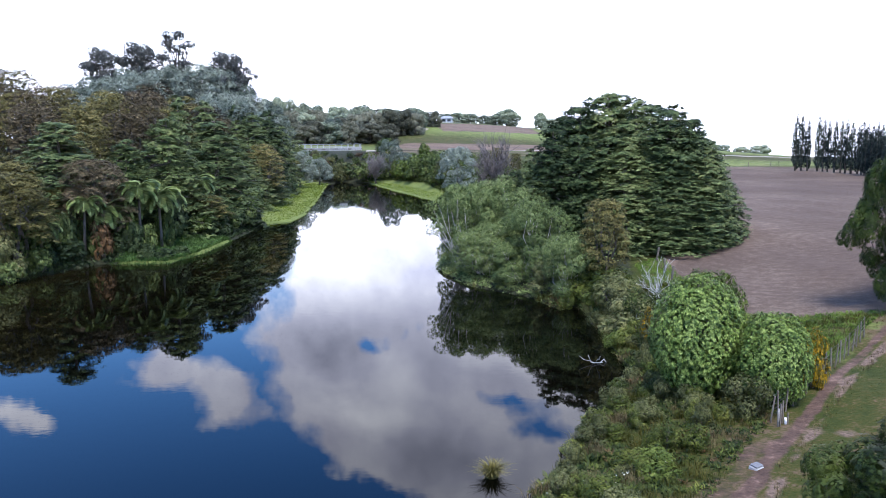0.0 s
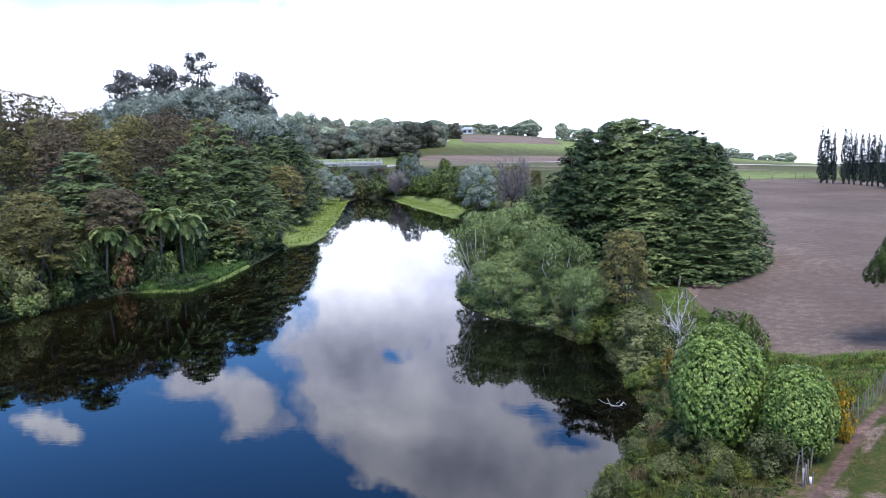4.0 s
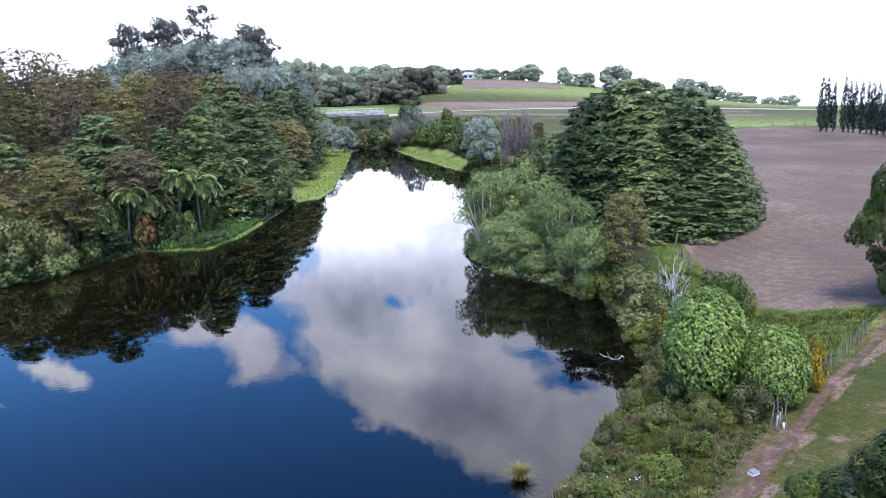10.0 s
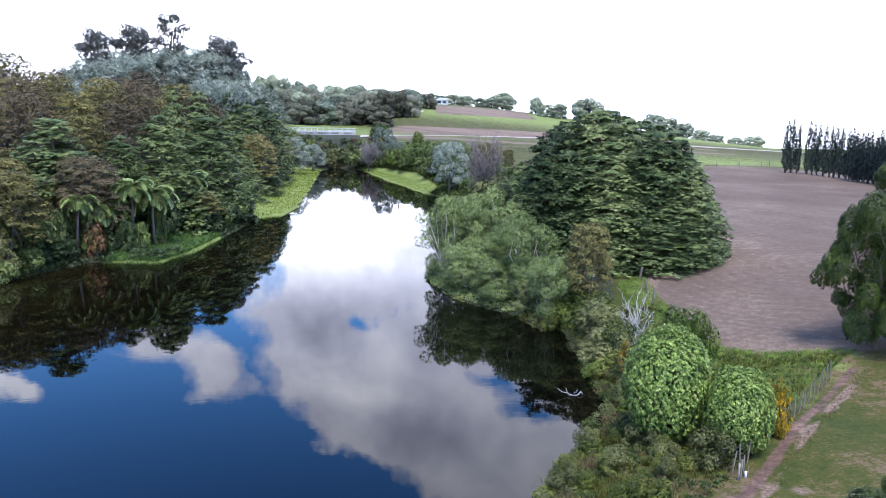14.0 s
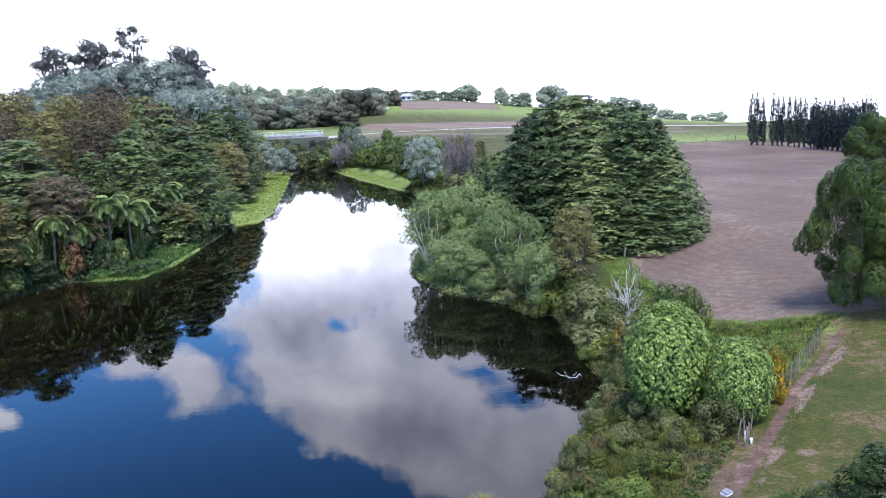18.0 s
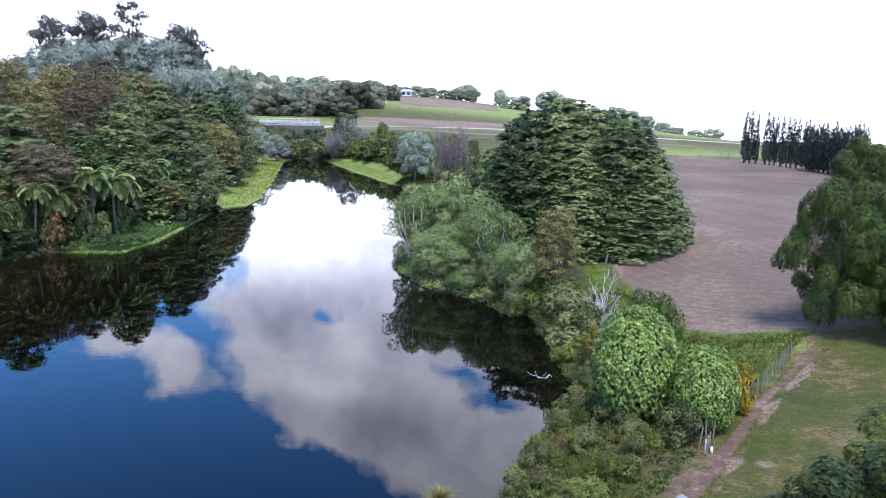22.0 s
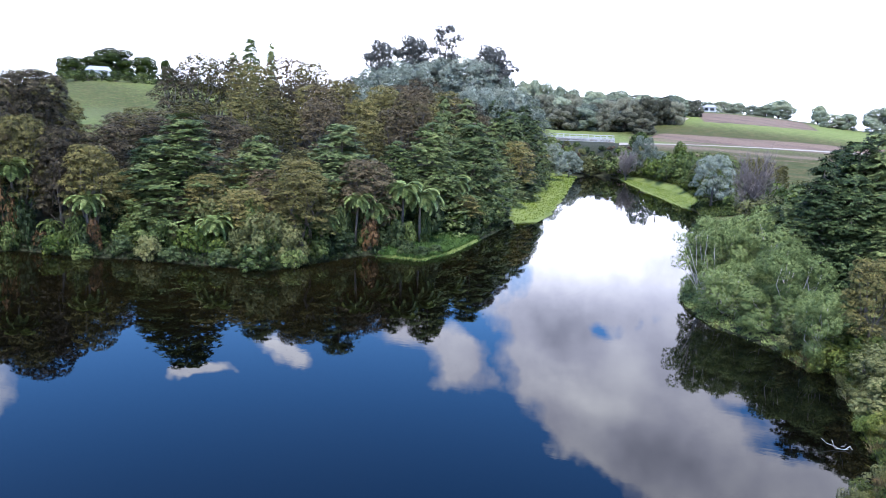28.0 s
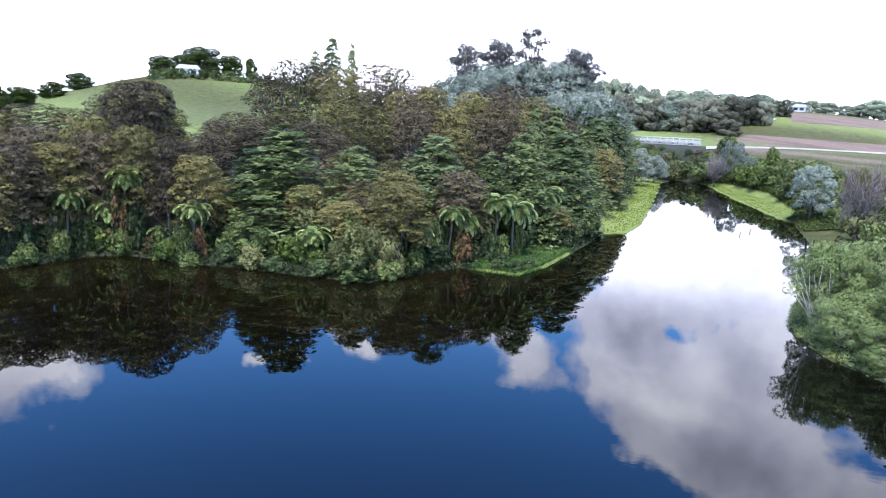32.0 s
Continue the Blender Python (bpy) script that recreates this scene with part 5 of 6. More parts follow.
def rosette(n, L, W, r, cup):
    """Broad leaves that fan out from a shoot tip."""
    out_ = []
    for i in range(n):
        k = i / n
        v = rot_y(rhombus(L * (0.6 + 0.45 * k), W * (0.7 + 0.4 * k), -0.16 * L), -cup * (1 - k) - 0.1)
        out_.append(rot_z(v, 2.4 * i + r.uniform(-0.2, 0.2)) + np.array((0, 0, 0.25 * (1 - k))))
    return np.array(out_)


def make_bright(seed):
    """A dense egg-shaped crown whose shoots each end in a rosette of leaves."""
    r = np.random.default_rng(seed)
    trunk = [limb((0, 0, -0.1), (0, 0, 2.6), 0.10, 0.04, r, 0.04)]
    n = 4200
    k = np.arange(n) + 0.5
    u = 1 - 1.85 * k / n
    a = 2.39996 * k + r.normal(size=n) * 0.12
    d = np.column_stack([np.sqrt(np.maximum(0, 1 - u * u)) * np.cos(a), np.sqrt(np.maximum(0, 1 - u * u)) * np.sin(a), u])
    lump = np.array([noise.noise((p[0] * 2.6 + seed, p[1] * 2.6, p[2] * 2.6)) for p in d])
    fine = np.array([noise.noise((p[0] * 6.5, p[1] * 6.5 + seed, p[2] * 6.5)) for p in d])
    size_at = 0.95 + 0.10 * lump + 0.06 * fine + r.uniform(-0.04, 0.03, n)
    P = d * np.array((1.72, 1.72, 2.0)) * size_at[:, None] + np.array((0, 0, 2.05))
    o = d / np.array((1.72, 1.72, 2.0))
    o /= np.linalg.norm(o, axis=1, keepdims=True)
    N = o + np.array((0, 0, 0.55)) + r.normal(size=o.shape) * 0.2
    X = np.cross(N, r.normal(size=o.shape))
    S = r.uniform(0.055, 0.105, n)
    tmpls = [rosette(9, 1.0, 0.66, r, 0.9), rosette(8, 1.0, 0.7, r, 1.1)]
    pick = r.integers(0, 2, n)
    Q = [scatter(tm, P[pick == j], X[pick == j], N[pick == j], S[pick == j]) for j, tm in enumerate(tmpls)]
    # sparser leaves inside close the crown
    inner = d * np.array((1.5, 1.5, 1.78)) * (size_at * r.uniform(0.72, 0.95, n))[:, None] + np.array((0, 0, 2.02))
    Q.append(scatter(tmpls[0], inner, X, N, S * 1.1))
    soft = [np.repeat(N[pick == j], len(tm), axis=0) for j, tm in enumerate(tmpls)] + [np.repeat(N, len(tmpls[0]), axis=0)]
    for j in range(0, n, 70):
        trunk.append(limb((0, 0, max(0.3, P[j][2] * 0.55)), P[j] * np.array((0.9, 0.9, 0.96)), 0.035, 0.012, r))
    return tree_thing("young_broadleaf_tree", trunk, (np.concatenate(Q), np.concatenate(soft)), M_BARK, M_BRIGHT, "rounded young tree with bright green leaf rosettes")


BRI = [make_bright(101), make_bright(102)]
stand_at(BRI[0], USED, 8.55, 27.1, 4.75, 1.5, 4.2, 2.0)
stand_at(BRI[1], USED, 10.55, 25.6, 3.75, 1.16, 4.2, 2.0)
stand_at(SHRN[1], USED, 9.3, 24.4, 2.1, 0.85, 2.0, 1.25)
for x, y, top, rad in BANK_KANUKA:
    stand_at(OLV[0], USED, x, y, top, rad * 1.15, 9.9, 3.2)


def make_broadleaf(seed):
    """Heavy upright masses of fine foliage over a short trunk."""
    r = np.random.default_rng(seed)
    lobes, trunk = [], [limb((0, 0, -0.2), (0.1, 0, 4.5), 0.24, 0.10, r, 0.03, 5)]
    for k in range(30):
        a = 2.4 * k + r.uniform(-0.4, 0.4)
        z = 1.3 + 5.9 * ((k + 0.5) / 30) ** 0.9
        rad = 3.2 * math.sqrt(max(0.03, 1 - ((z - 4.0) / 4.1) ** 2)) * r.uniform(0.72, 1.04)
        w = r.uniform(0.6, 1.1)
        lobes.append((rad * math.cos(a), rad * math.sin(a), z, w, w, w * r.uniform(0.8, 1.15)))
        for j in range(4):
            c = np.clip(r.normal(size=3) * 0.5, -0.55, 0.55) * w + np.array((0.25 * math.cos(a), 0.25 * math.sin(a), 0.25)) * w
            lobes.append((rad * math.cos(a) + c[0], rad * math.sin(a) + c[1], z + c[2] * 0.7, w * 0.4, w * 0.4, w * 0.6))
        trunk.append(limb((0, 0, max(1.2, z * 0.55)), (rad * math.cos(a), rad * math.sin(a), z), 0.06, 0.02, r))
    lobes.append((0, 0, 4.0, 1.6, 1.6, 2.3))
    q = crown_quads(lobes, [tuft(6, 1.0, 0.36, r, 0.15, 0.35), tuft(5, 1.0, 0.34, r, 0.3, 0.35)], 110.0, 0.11, 0.0, r, low=-0.5, shell=0.1, upright=0.4)
    return tree_thing("broadleaf_tree", trunk, q, M_BARK, M_BROADLEAF, "large green broadleaf tree with heavy rounded foliage by the lawn")


BRO = [make_broadleaf(111)]
stand_at(BRO[0], USED, 20.6, 35.2, 8.9, 2.55, 8.3, 4.8)
stand_at(BRO[0], USED, 23.4, 35.4, 9.3, 2.7, 8.3, 4.8)
stand_at(BRO[0], USED, 22.2, 32.6, 6.0, 1.7, 8.3, 4.8)


def make_near_tree(seed):
    """A dense rounded crown of small dark leaves, seen from above."""
    r = np.random.default_rng(seed)
    lobes, trunk = [], [limb((0, 0, -0.2), (0, 0, 2.6), 0.12, 0.05, r, 0.04)]
    for k in range(44):
        a = r.uniform(0, 6.28)
        z = r.uniform(0.8, 3.6)
        rad = 1.9 * math.sqrt(max(0.03, 1 - ((z - 1.6) / 2.3) ** 2)) * r.uniform(0.5, 1.0)
        s = r.uniform(0.3, 0.5)
        lobes.append((rad * math.cos(a), rad * math.sin(a), z, s, s, s * 1.05))
        if k % 3 == 0:
            trunk.append(limb((0, 0, z * 0.5), (rad * math.cos(a), rad * math.sin(a), z), 0.04, 0.015, r))
    lobes.append((0, 0, 1.9, 1.25, 1.25, 1.2))
    q = crown_quads(lobes, [tuft(7, 1.0, 0.5, r, 0.3, 0.45), tuft(6, 1.0, 0.46, r, 0.2, 0.4)], 190.0, 0.062, 0.0, r, low=-0.4, shell=0.12, upright=0.3)
    return tree_thing("small_tree", trunk, q, M_BARK, M_NEAR, "dark green small-leaved tree at the lawn edge")


NEAR = make_near_tree(117)
for x, y, top, rad in [(9.3, 14.5, 5.0, 2.1), (11.4, 15.9, 5.1, 2.3), (7.7, 15.5, 3.5, 1.2), (9.0, 12.2, 4.8, 2.0)]:
    stand_at(NEAR, USED, x, y, top, rad, 4.0, 2.3)


def make_poplar(seed):
    """A narrow spindle of upswept twigs with a pointed top."""
    r = np.random.default_rng(seed)
    lobes, trunk = [], [limb((0, 0, -0.2), (0, 0, 9.4), 0.2, 0.03, r, 0.01, 5)]
    for k in range(30):
        a = 2.4 * k
        z = 1.2 + 7.9 * (k + 0.5) / 30
        wide = math.sin(math.pi * (0.08 + 0.88 * z / 10.0) ** 0.8)
        rad = 0.55 * wide * r.uniform(0.4, 1.0)
        w = 0.16 + 0.26 * wide * r.uniform(0.7, 1.0)
        lobes.append((rad * math.cos(a), rad * math.sin(a), z, w, w, 0.75))
    lobes.append((0, 0, 9.5, 0.14, 0.14, 0.7))
    q = crown_quads(lobes, TUFT_FLAT, 30.0, 0.16, 0.0, r, low=-0.9, upright=0.3)
    return tree_thing("poplar", trunk, q, M_BARK, M_POPLAR, "dark columnar poplar in a shelter row", group="poplar shelter row")


POP = [make_poplar(k) for k in (121, 122)]
for i, (x, y, top, rad) in enumerate(POPLARS):
    stand_at(POP[i % 2], USED, x, y, top, rad, 10.0, 1.0)

# ---- far trees ----
def make_far(seed, leaf, label, name="field_tree", dens=15.0, size=0.27):
    r = np.random.default_rng(seed)
    lobes, trunk = [], [limb((0, 0, -0.2), (0, 0, 6), 0.3, 0.1, r, 0.03)]
    for k in range(40):
        a = r.uniform(0, 6.28)
        z = 0.4 + 8.7 * (k + 0.5) / 40
        rad = 3.4 * math.sqrt(max(0.03, 1 - ((z - 4.2) / 5.4) ** 2)) * r.uniform(0.5, 1.0)
        s = r.uniform(0.8, 1.5)
        lobes.append((rad * math.cos(a), rad * math.sin(a), z, s, s, s * 1.05))
        if k % 3 == 0:
            trunk.append(limb((0, 0, 3), (rad * math.cos(a), rad * math.sin(a), z), 0.1, 0.03, r))
    q = crown_quads(lobes, TUFT, dens * 1.25, size, 0.0, r, low=-0.9, upright=0.25)
    return tree_thing(name, trunk, q, M_BARK, leaf, label)


# FAR and FARB crowns are paled by haze painted into the leaf colour
FAR = [make_far(131, M_FARTREE_HAZE, "hazy pale green rounded tree on the far hillside"), make_far(132, M_FARTREE_HAZE, "hazy grey-green paddock tree on the skyline")]
FARB = [make_far(134, M_FARBUSH_HAZE, "rounded olive-brown scrub tree behind the bridge", "scrub_tree", 22.0, 0.22), make_far(135, M_FARBUSH_HAZE, "dull brown-green scrub tree on the slope", "scrub_tree", 22.0, 0.22)]
FARD = make_far(133, M_BROADLEAF, "dark green shelter tree on the pasture hill", dens=42.0, size=0.17)
for x, y, top, rad in TALL_RIGHT:
    stand_at(BRO[0], USED, x, y, top, rad, 8.3, 4.8)
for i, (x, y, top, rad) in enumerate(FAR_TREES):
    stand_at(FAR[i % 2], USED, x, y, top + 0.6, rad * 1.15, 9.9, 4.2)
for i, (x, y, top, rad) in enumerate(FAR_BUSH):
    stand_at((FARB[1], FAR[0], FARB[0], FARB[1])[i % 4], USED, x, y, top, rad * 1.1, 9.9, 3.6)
for i, (x, y, top, rad) in enumerate(LEFT_HILL_TREES):
    stand_at((CON[i % 3] if i in (5, 6, 7) else FARD), USED, x, y, top, rad * (1.5 if i in (5, 6, 7) else 1.0), 9.9, 3.2)
# wooded skyline between the bush hill and the farm
r7 = np.random.default_rng(145)
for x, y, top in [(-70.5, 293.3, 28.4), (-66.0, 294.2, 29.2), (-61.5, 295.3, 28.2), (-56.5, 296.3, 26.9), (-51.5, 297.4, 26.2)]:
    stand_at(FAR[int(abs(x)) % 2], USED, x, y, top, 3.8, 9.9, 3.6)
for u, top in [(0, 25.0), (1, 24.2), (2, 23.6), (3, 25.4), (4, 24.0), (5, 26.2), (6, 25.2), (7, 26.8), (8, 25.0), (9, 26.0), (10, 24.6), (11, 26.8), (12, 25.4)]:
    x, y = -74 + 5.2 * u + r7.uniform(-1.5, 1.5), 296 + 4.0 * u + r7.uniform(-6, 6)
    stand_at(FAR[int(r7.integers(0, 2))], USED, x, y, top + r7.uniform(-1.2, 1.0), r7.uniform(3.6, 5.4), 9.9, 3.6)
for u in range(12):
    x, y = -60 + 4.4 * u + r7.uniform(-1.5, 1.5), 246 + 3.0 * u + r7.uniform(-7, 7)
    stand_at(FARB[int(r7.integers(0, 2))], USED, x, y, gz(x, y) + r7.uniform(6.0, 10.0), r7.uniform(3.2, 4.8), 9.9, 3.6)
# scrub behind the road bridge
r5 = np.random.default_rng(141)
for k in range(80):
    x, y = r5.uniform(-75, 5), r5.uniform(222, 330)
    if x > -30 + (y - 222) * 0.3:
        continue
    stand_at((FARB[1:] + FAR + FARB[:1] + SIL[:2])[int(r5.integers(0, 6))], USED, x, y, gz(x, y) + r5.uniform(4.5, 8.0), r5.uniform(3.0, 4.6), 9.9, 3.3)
# shrubs and small trees on the far right bank
for x, y, top, rad in [(-5.5, 168, 6.5, 3.0), (-1.0, 163, 8.2, 3.0), (2.5, 158, 7.0, 2.8), (-8.5, 176, 5.5, 2.5), (5.5, 150, 7.5, 2.5), (8.5, 146, 7.0, 2.2), (3.5, 172, 7.6, 2.6)]:
    stand_at(SHR[0], USED, x, y, top, rad, 2.0, 1.25)
for x, y, top, rad in [(8.0, 128, 8.6, 1.2), (9.6, 129, 8.0, 1.1), (11.2, 127, 7.6, 1.2), (6.8, 133, 8.2, 1.2)]:
    stand_at(OLV[0], USED, x, y, top, rad, 9.9, 3.2)


def make_bare(seed, mat, label, name, h=9.0, spread=2.4, n=130):
    """A leafless crown of fine branching twigs."""
    r = np.random.default_rng(seed)
    specs = [limb((0, 0, -0.2), (0.1, 0, h * 0.6), 0.022 * h, 0.008 * h, r, 0.05, 5)]
    for k in range(n):
        a, z = r.uniform(0, 6.28), h * r.uniform(0.15, 0.5)
        rr = spread * r.uniform(0.4, 1.0)
        tip = (rr * math.cos(a), rr * math.sin(a), z + h * r.uniform(0.15, 0.5))
        specs.append(limb((0, 0, z), tip, 0.006 * h, 0.002 * h, r, 0.14, 4))
        for j in range(3):
            d = r.normal(size=3) * spread * 0.22 + np.array((0, 0, 0.06 * h))
            specs.append(limb(np.array(tip) * np.array((0.75, 0.75, 0.9)), np.array(tip) + d, 0.003 * h, 0.001 * h, r, 0.15, 3))
    ob = tagged(new(name), label, "tree")
    part("trunk", tubes_mesh(name, specs[:1], mat, 6), ob)
    part("twig_crown", tubes_mesh(name + "_branches", specs[1:], mat, 4), ob)
    return ob


M_TWIG = rough_material("purple_twigs", (0.11, 0.09, 0.08), (0.23, 0.195, 0.175), 3.0)
stand_at(make_bare(151, M_TWIG, "leafless purplish tree beside the lake arm", "bare_tree"), USED, 5.6, 96, 10.3, 2.6, 9.0, 2.4)
stand_at(make_bare(152, M_TWIG, "leafless purplish shrub below the bridge", "bare_tree"), USED, -17.5, 181, 7.5, 2.6, 9.0, 2.4)
stand_at(make_bare(153, M_DEADWOOD, "dead bleached white tree beside the ploughed field", "dead_tree", 3.0, 0.95, 20), USED, 10.3, 38.0, 3.75, 0.95, 3.0, 0.95)
stand_at(make_bare(154, M_DEADWOOD, "dead bleached branches hanging over the bank", "dead_tree", 3.0, 0.95, 10), USED, 9.3, 35.6, 2.1, 0.8, 3.0, 0.95)

# ---- bridge and road ----
bridge = tagged(new("road_bridge"), "concrete road bridge with white post-and-rail sides over the lake arm", "bridge")
ba_, bb_ = np.array((-56.0, 198.6)), np.array((-23.5, 203.8))
blen = float(np.linalg.norm(bb_ - ba_))
bridge.matrix_basis = far_shift(-39.75, 201.2) @ Matrix.Translation((*(0.5 * (ba_ + bb_)), 9.0)) @ Matrix.Rotation(math.atan2(bb_[1] - ba_[1], bb_[0] - ba_[0]), 4, "Z")
part("deck", box_mesh("deck", (blen, 7.5, 0.5), M_POST, 0.05, (0, 0, -0.2)), bridge)
part("road_surface", box_mesh("bridge_seal", (blen, 6.6, 0.06), M_SEAL, 0, (0, 0, 0.034)), bridge, "grey sealed road surface")
for side in (-3.6, 3.6):
    part("kerb_beam", box_mesh("kerb_beam", (blen, 0.3, 0.85), M_CONCRETE, 0.03, (0, side, -0.19)), bridge, "pale grey concrete kerb beam")
post_me = box_mesh("rail_post", (0.11, 0.11, 1.1), M_RAIL, 0.02, (0, 0, 0.55))
rail_me = box_mesh("rail", (blen, 0.05, 0.09), M_RAIL, 0.01)
for side in (-3.55, 3.55):
    for k in range(21):
        part("rail_post", post_me, bridge).location = (-blen / 2 + 0.3 + k * (blen - 0.6) / 20, side, 0)
    for z in (0.5, 1.1):
        part("rail", rail_me, bridge).location = (0, side, z)
for k in (-1, 1):
    part("abutment", box_mesh("abutment", (1.2, 7.6, 5.0), M_POST, 0.06, (k * (blen / 2 - 0.8), 0, -3.0)), bridge)
rv, rf = [], []
road_pts = []
for (ax, ay), (bx, by) in zip(ROAD[2:], ROAD[3:]):
    for k in range(24):
        road_pts.append((ax + (bx - ax) * k / 24, ay + (by - ay) * k / 24))
for i, (x, y) in enumerate(road_pts):
    for k in range(5):
        yy = y - 2.4 + 1.2 * k
        rv.append((x, yy, gz(x, yy) + 0.12))
    if i:
        rf += [(5 * i - 5 + k, 5 * i - 4 + k, 5 * i + 1 + k, 5 * i + k) for k in range(4)]
tagged(new("road", mesh_from("road", far_points(rv), rf, rough_material("gravel_verge", (0.26, 0.22, 0.17), (0.42, 0.37, 0.30), 0.8))), "pale country road across the hillside", "road", kind="structure")

# pale farm track that climbs to the house, and a worn patch beside it
M_CLAY = rough_material("pale_clay", (0.30, 0.25, 0.18), (0.48, 0.42, 0.33), 0.6)
FARM_TRACK = [(-26, 260), (-21.7, 270), (-15.6, 284.6), (-9.6, 294), (-8.9, 303), (-12.8, 311), (-15.5, 325), (-11, 345), (-9, 366)]
fv, ff, fk = [], [], 0
for (ax, ay), (bx, by) in zip(FARM_TRACK, FARM_TRACK[1:]):
    L = math.hypot(bx - ax, by - ay)
    for k in range(8):
        x, y = ax + (bx - ax) * k / 8, ay + (by - ay) * k / 8
        ox, oy = -(by - ay) / L * 1.1, (bx - ax) / L * 1.1
        for side in (-1, 0, 1):
            fv.append((x + ox * side, y + oy * side, gz(x + ox * side, y + oy * side) + 0.22))
        if fk:
            ff += [(3 * fk - 3 + j, 3 * fk - 2 + j, 3 * fk + 1 + j, 3 * fk + j) for j in range(2)]
        fk += 1
tagged(new("farm_track", mesh_from("farm_track", far_points(fv), ff, M_CLAY, True)), "pale clay farm track climbing to the hilltop house", "track", kind="structure")


# ---- houses ----
def house(x, y, w, d, h, label, turn=0.0, wall_mat=None):
    ob = tagged(new("farmhouse"), label, "house")
    ob.matrix_basis = far_shift(x, y) @ Matrix.Translation((x, y, gz(x, y) - 0.1)) @ Matrix.Rotation(turn, 4, "Z")
    part("wall", box_mesh("house_wall", (w, d, h), wall_mat or M_WHITE, 0.02, (0, 0, h / 2)), ob)
    e = 0.6
    V = [(-w / 2 - e, -d / 2 - e, h), (w / 2 + e, -d / 2 - e, h), (w / 2 + e, d / 2 + e, h), (-w / 2 - e, d / 2 + e, h), (-w / 2 + 0.8, 0, h + d * 0.27), (w / 2 - 0.8, 0, h + d * 0.27)]
    V += [(a, b, c - 0.18) for a, b, c in V[:4]]
    part("roof", mesh_from("house_roof", V, [(0, 1, 5, 4), (2, 3, 4, 5), (1, 2, 5), (3, 0, 4), (9, 8, 7, 6), (0, 6, 7, 1), (1, 7, 8, 2), (2, 8, 9, 3), (3, 9, 6, 0)], M_ROOF), ob, "grey iron roof")
    n = max(2, int(w / 4))
    for k in range(n):
        wx = -w / 2 + (k + 0.5) * w / n
        win = part("window", box_mesh("window_frame", (1.9, 0.12, 1.4), M_WHITE, 0.02, (0, 0, 0)), ob)
        win.location = (wx, -d / 2 - 0.02, h * 0.55)
        part("pane", box_mesh("window_pane", (1.7, 0.06, 1.2), M_GLASS, 0.0, (0, -0.06, 0)), win)
    return ob


house(-10.5, 372, 6.5, 5, 2.2, "white farmhouse with a grey roof on the hilltop", 0.1)
house(-1.0, 378, 5, 4.5, 2.2, "white farm shed beside the hilltop farmhouse", -0.1)
house(-212, 222, 8, 6, 2.6, "low white farmhouse on the pasture hill", 0.75)

# ---- fences ----
def fence_line(pts, step, h, label, group, thick=0.05, wires=4, lean=0.05):
    ob = tagged(new("wire_fence"), label, "fence", group)
    me = bm_mesh("fence_post", box_bm(bmesh.new(), 0, 0, h / 2 - 0.1, thick, thick, h + 0.2, thick * 0.2), M_POST)
    r = np.random.default_rng(161)
    tops = []
    for (ax, ay), (bx, by) in zip(pts, pts[1:]):
        L = math.hypot(bx - ax, by - ay)
        for k in range(int(L / step) + 1):
            x, y = ax + (bx - ax) * k * step / L, ay + (by - ay) * k * step / L
            z = gz(x, y)
            o = part("post", me, ob)
            o.matrix_basis = Matrix.Translation((x, y, z)) @ Euler((r.normal() * lean, r.normal() * lean, r.uniform(0, 1))).to_matrix().to_4x4()
            tops.append((x, y, z))
    for w in range(wires):
        zz = h * (0.25 + 0.7 * w / max(1, wires - 1))
        part("wire", tubes_mesh("wire", [([(x, y, z + zz) for x, y, z in tops], [0.0035] * len(tops))], M_WIRE, 4), ob)
    return ob


fence_line(FENCE, 0.62, 0.85, "grey batten and wire fence beside the dirt track", "farm fences", 0.042, 5)
fence_line([(13.9, 51.5), (13.3, 46.0), (13.4, 41.0), (13.4, 36.8), (14.3, 34.6)], 3.4, 0.9, "sparse dark post fence along the ploughed field", "farm fences", 0.12, 3, 0.08)
fence_line([(40, 150), (70, 162), (110, 165)], 6, 1.1, "distant post and wire fence beyond the field", "farm fences", 0.12, 3)

# ---- small things on the near bank ----
def tree_guard(x, y, h, r_, mat, label):
    ob = tagged(new("tree_guard"), label, "tree guard", "tree guards")
    z = gz(x, y)
    part("sleeve", tubes_mesh("guard_sleeve", [([(x, y, z - 0.1), (x, y, z + h * 0.5), (x, y, z + h)], [r_, r_ * 0.97, r_])], mat, 8), ob)
    part("stake", box_mesh("guard_stake", (0.04, 0.04, h + 0.3), M_POST, 0.005, (x + r_ + 0.03, y, z + h / 2)), ob)


tree_guard(10.05, 23.5, 0.2, 0.04, M_WHITE, "white plastic tree guard beside the track")
tree_guard(9.75, 23.3, 0.55, 0.03, M_BARK_PALE, "pale plastic tree guard under the bushes")
tree_guard(9.95, 23.6, 0.55, 0.03, M_BARK_PALE, "pale plastic tree guard under the bushes")

M_LID = rough_material("lid_concrete", (0.15, 0.15, 0.15), (0.27, 0.27, 0.27), 2.0)
lid = tagged(new("concrete_lid"), "square pale concrete inspection lid with a raised rim", "inspection cover")
lid.matrix_basis = Matrix.Translation((8.0, 20.55, gz(8.0, 20.55) + 0.0)) @ Matrix.Rotation(0.55, 4, "Z") @ Matrix.Rotation(0.12, 4, "X")
part("collar", box_mesh("lid_collar", (0.31, 0.25, 0.3), M_CONCRETE, 0.02, (0, 0, -0.1)), lid)
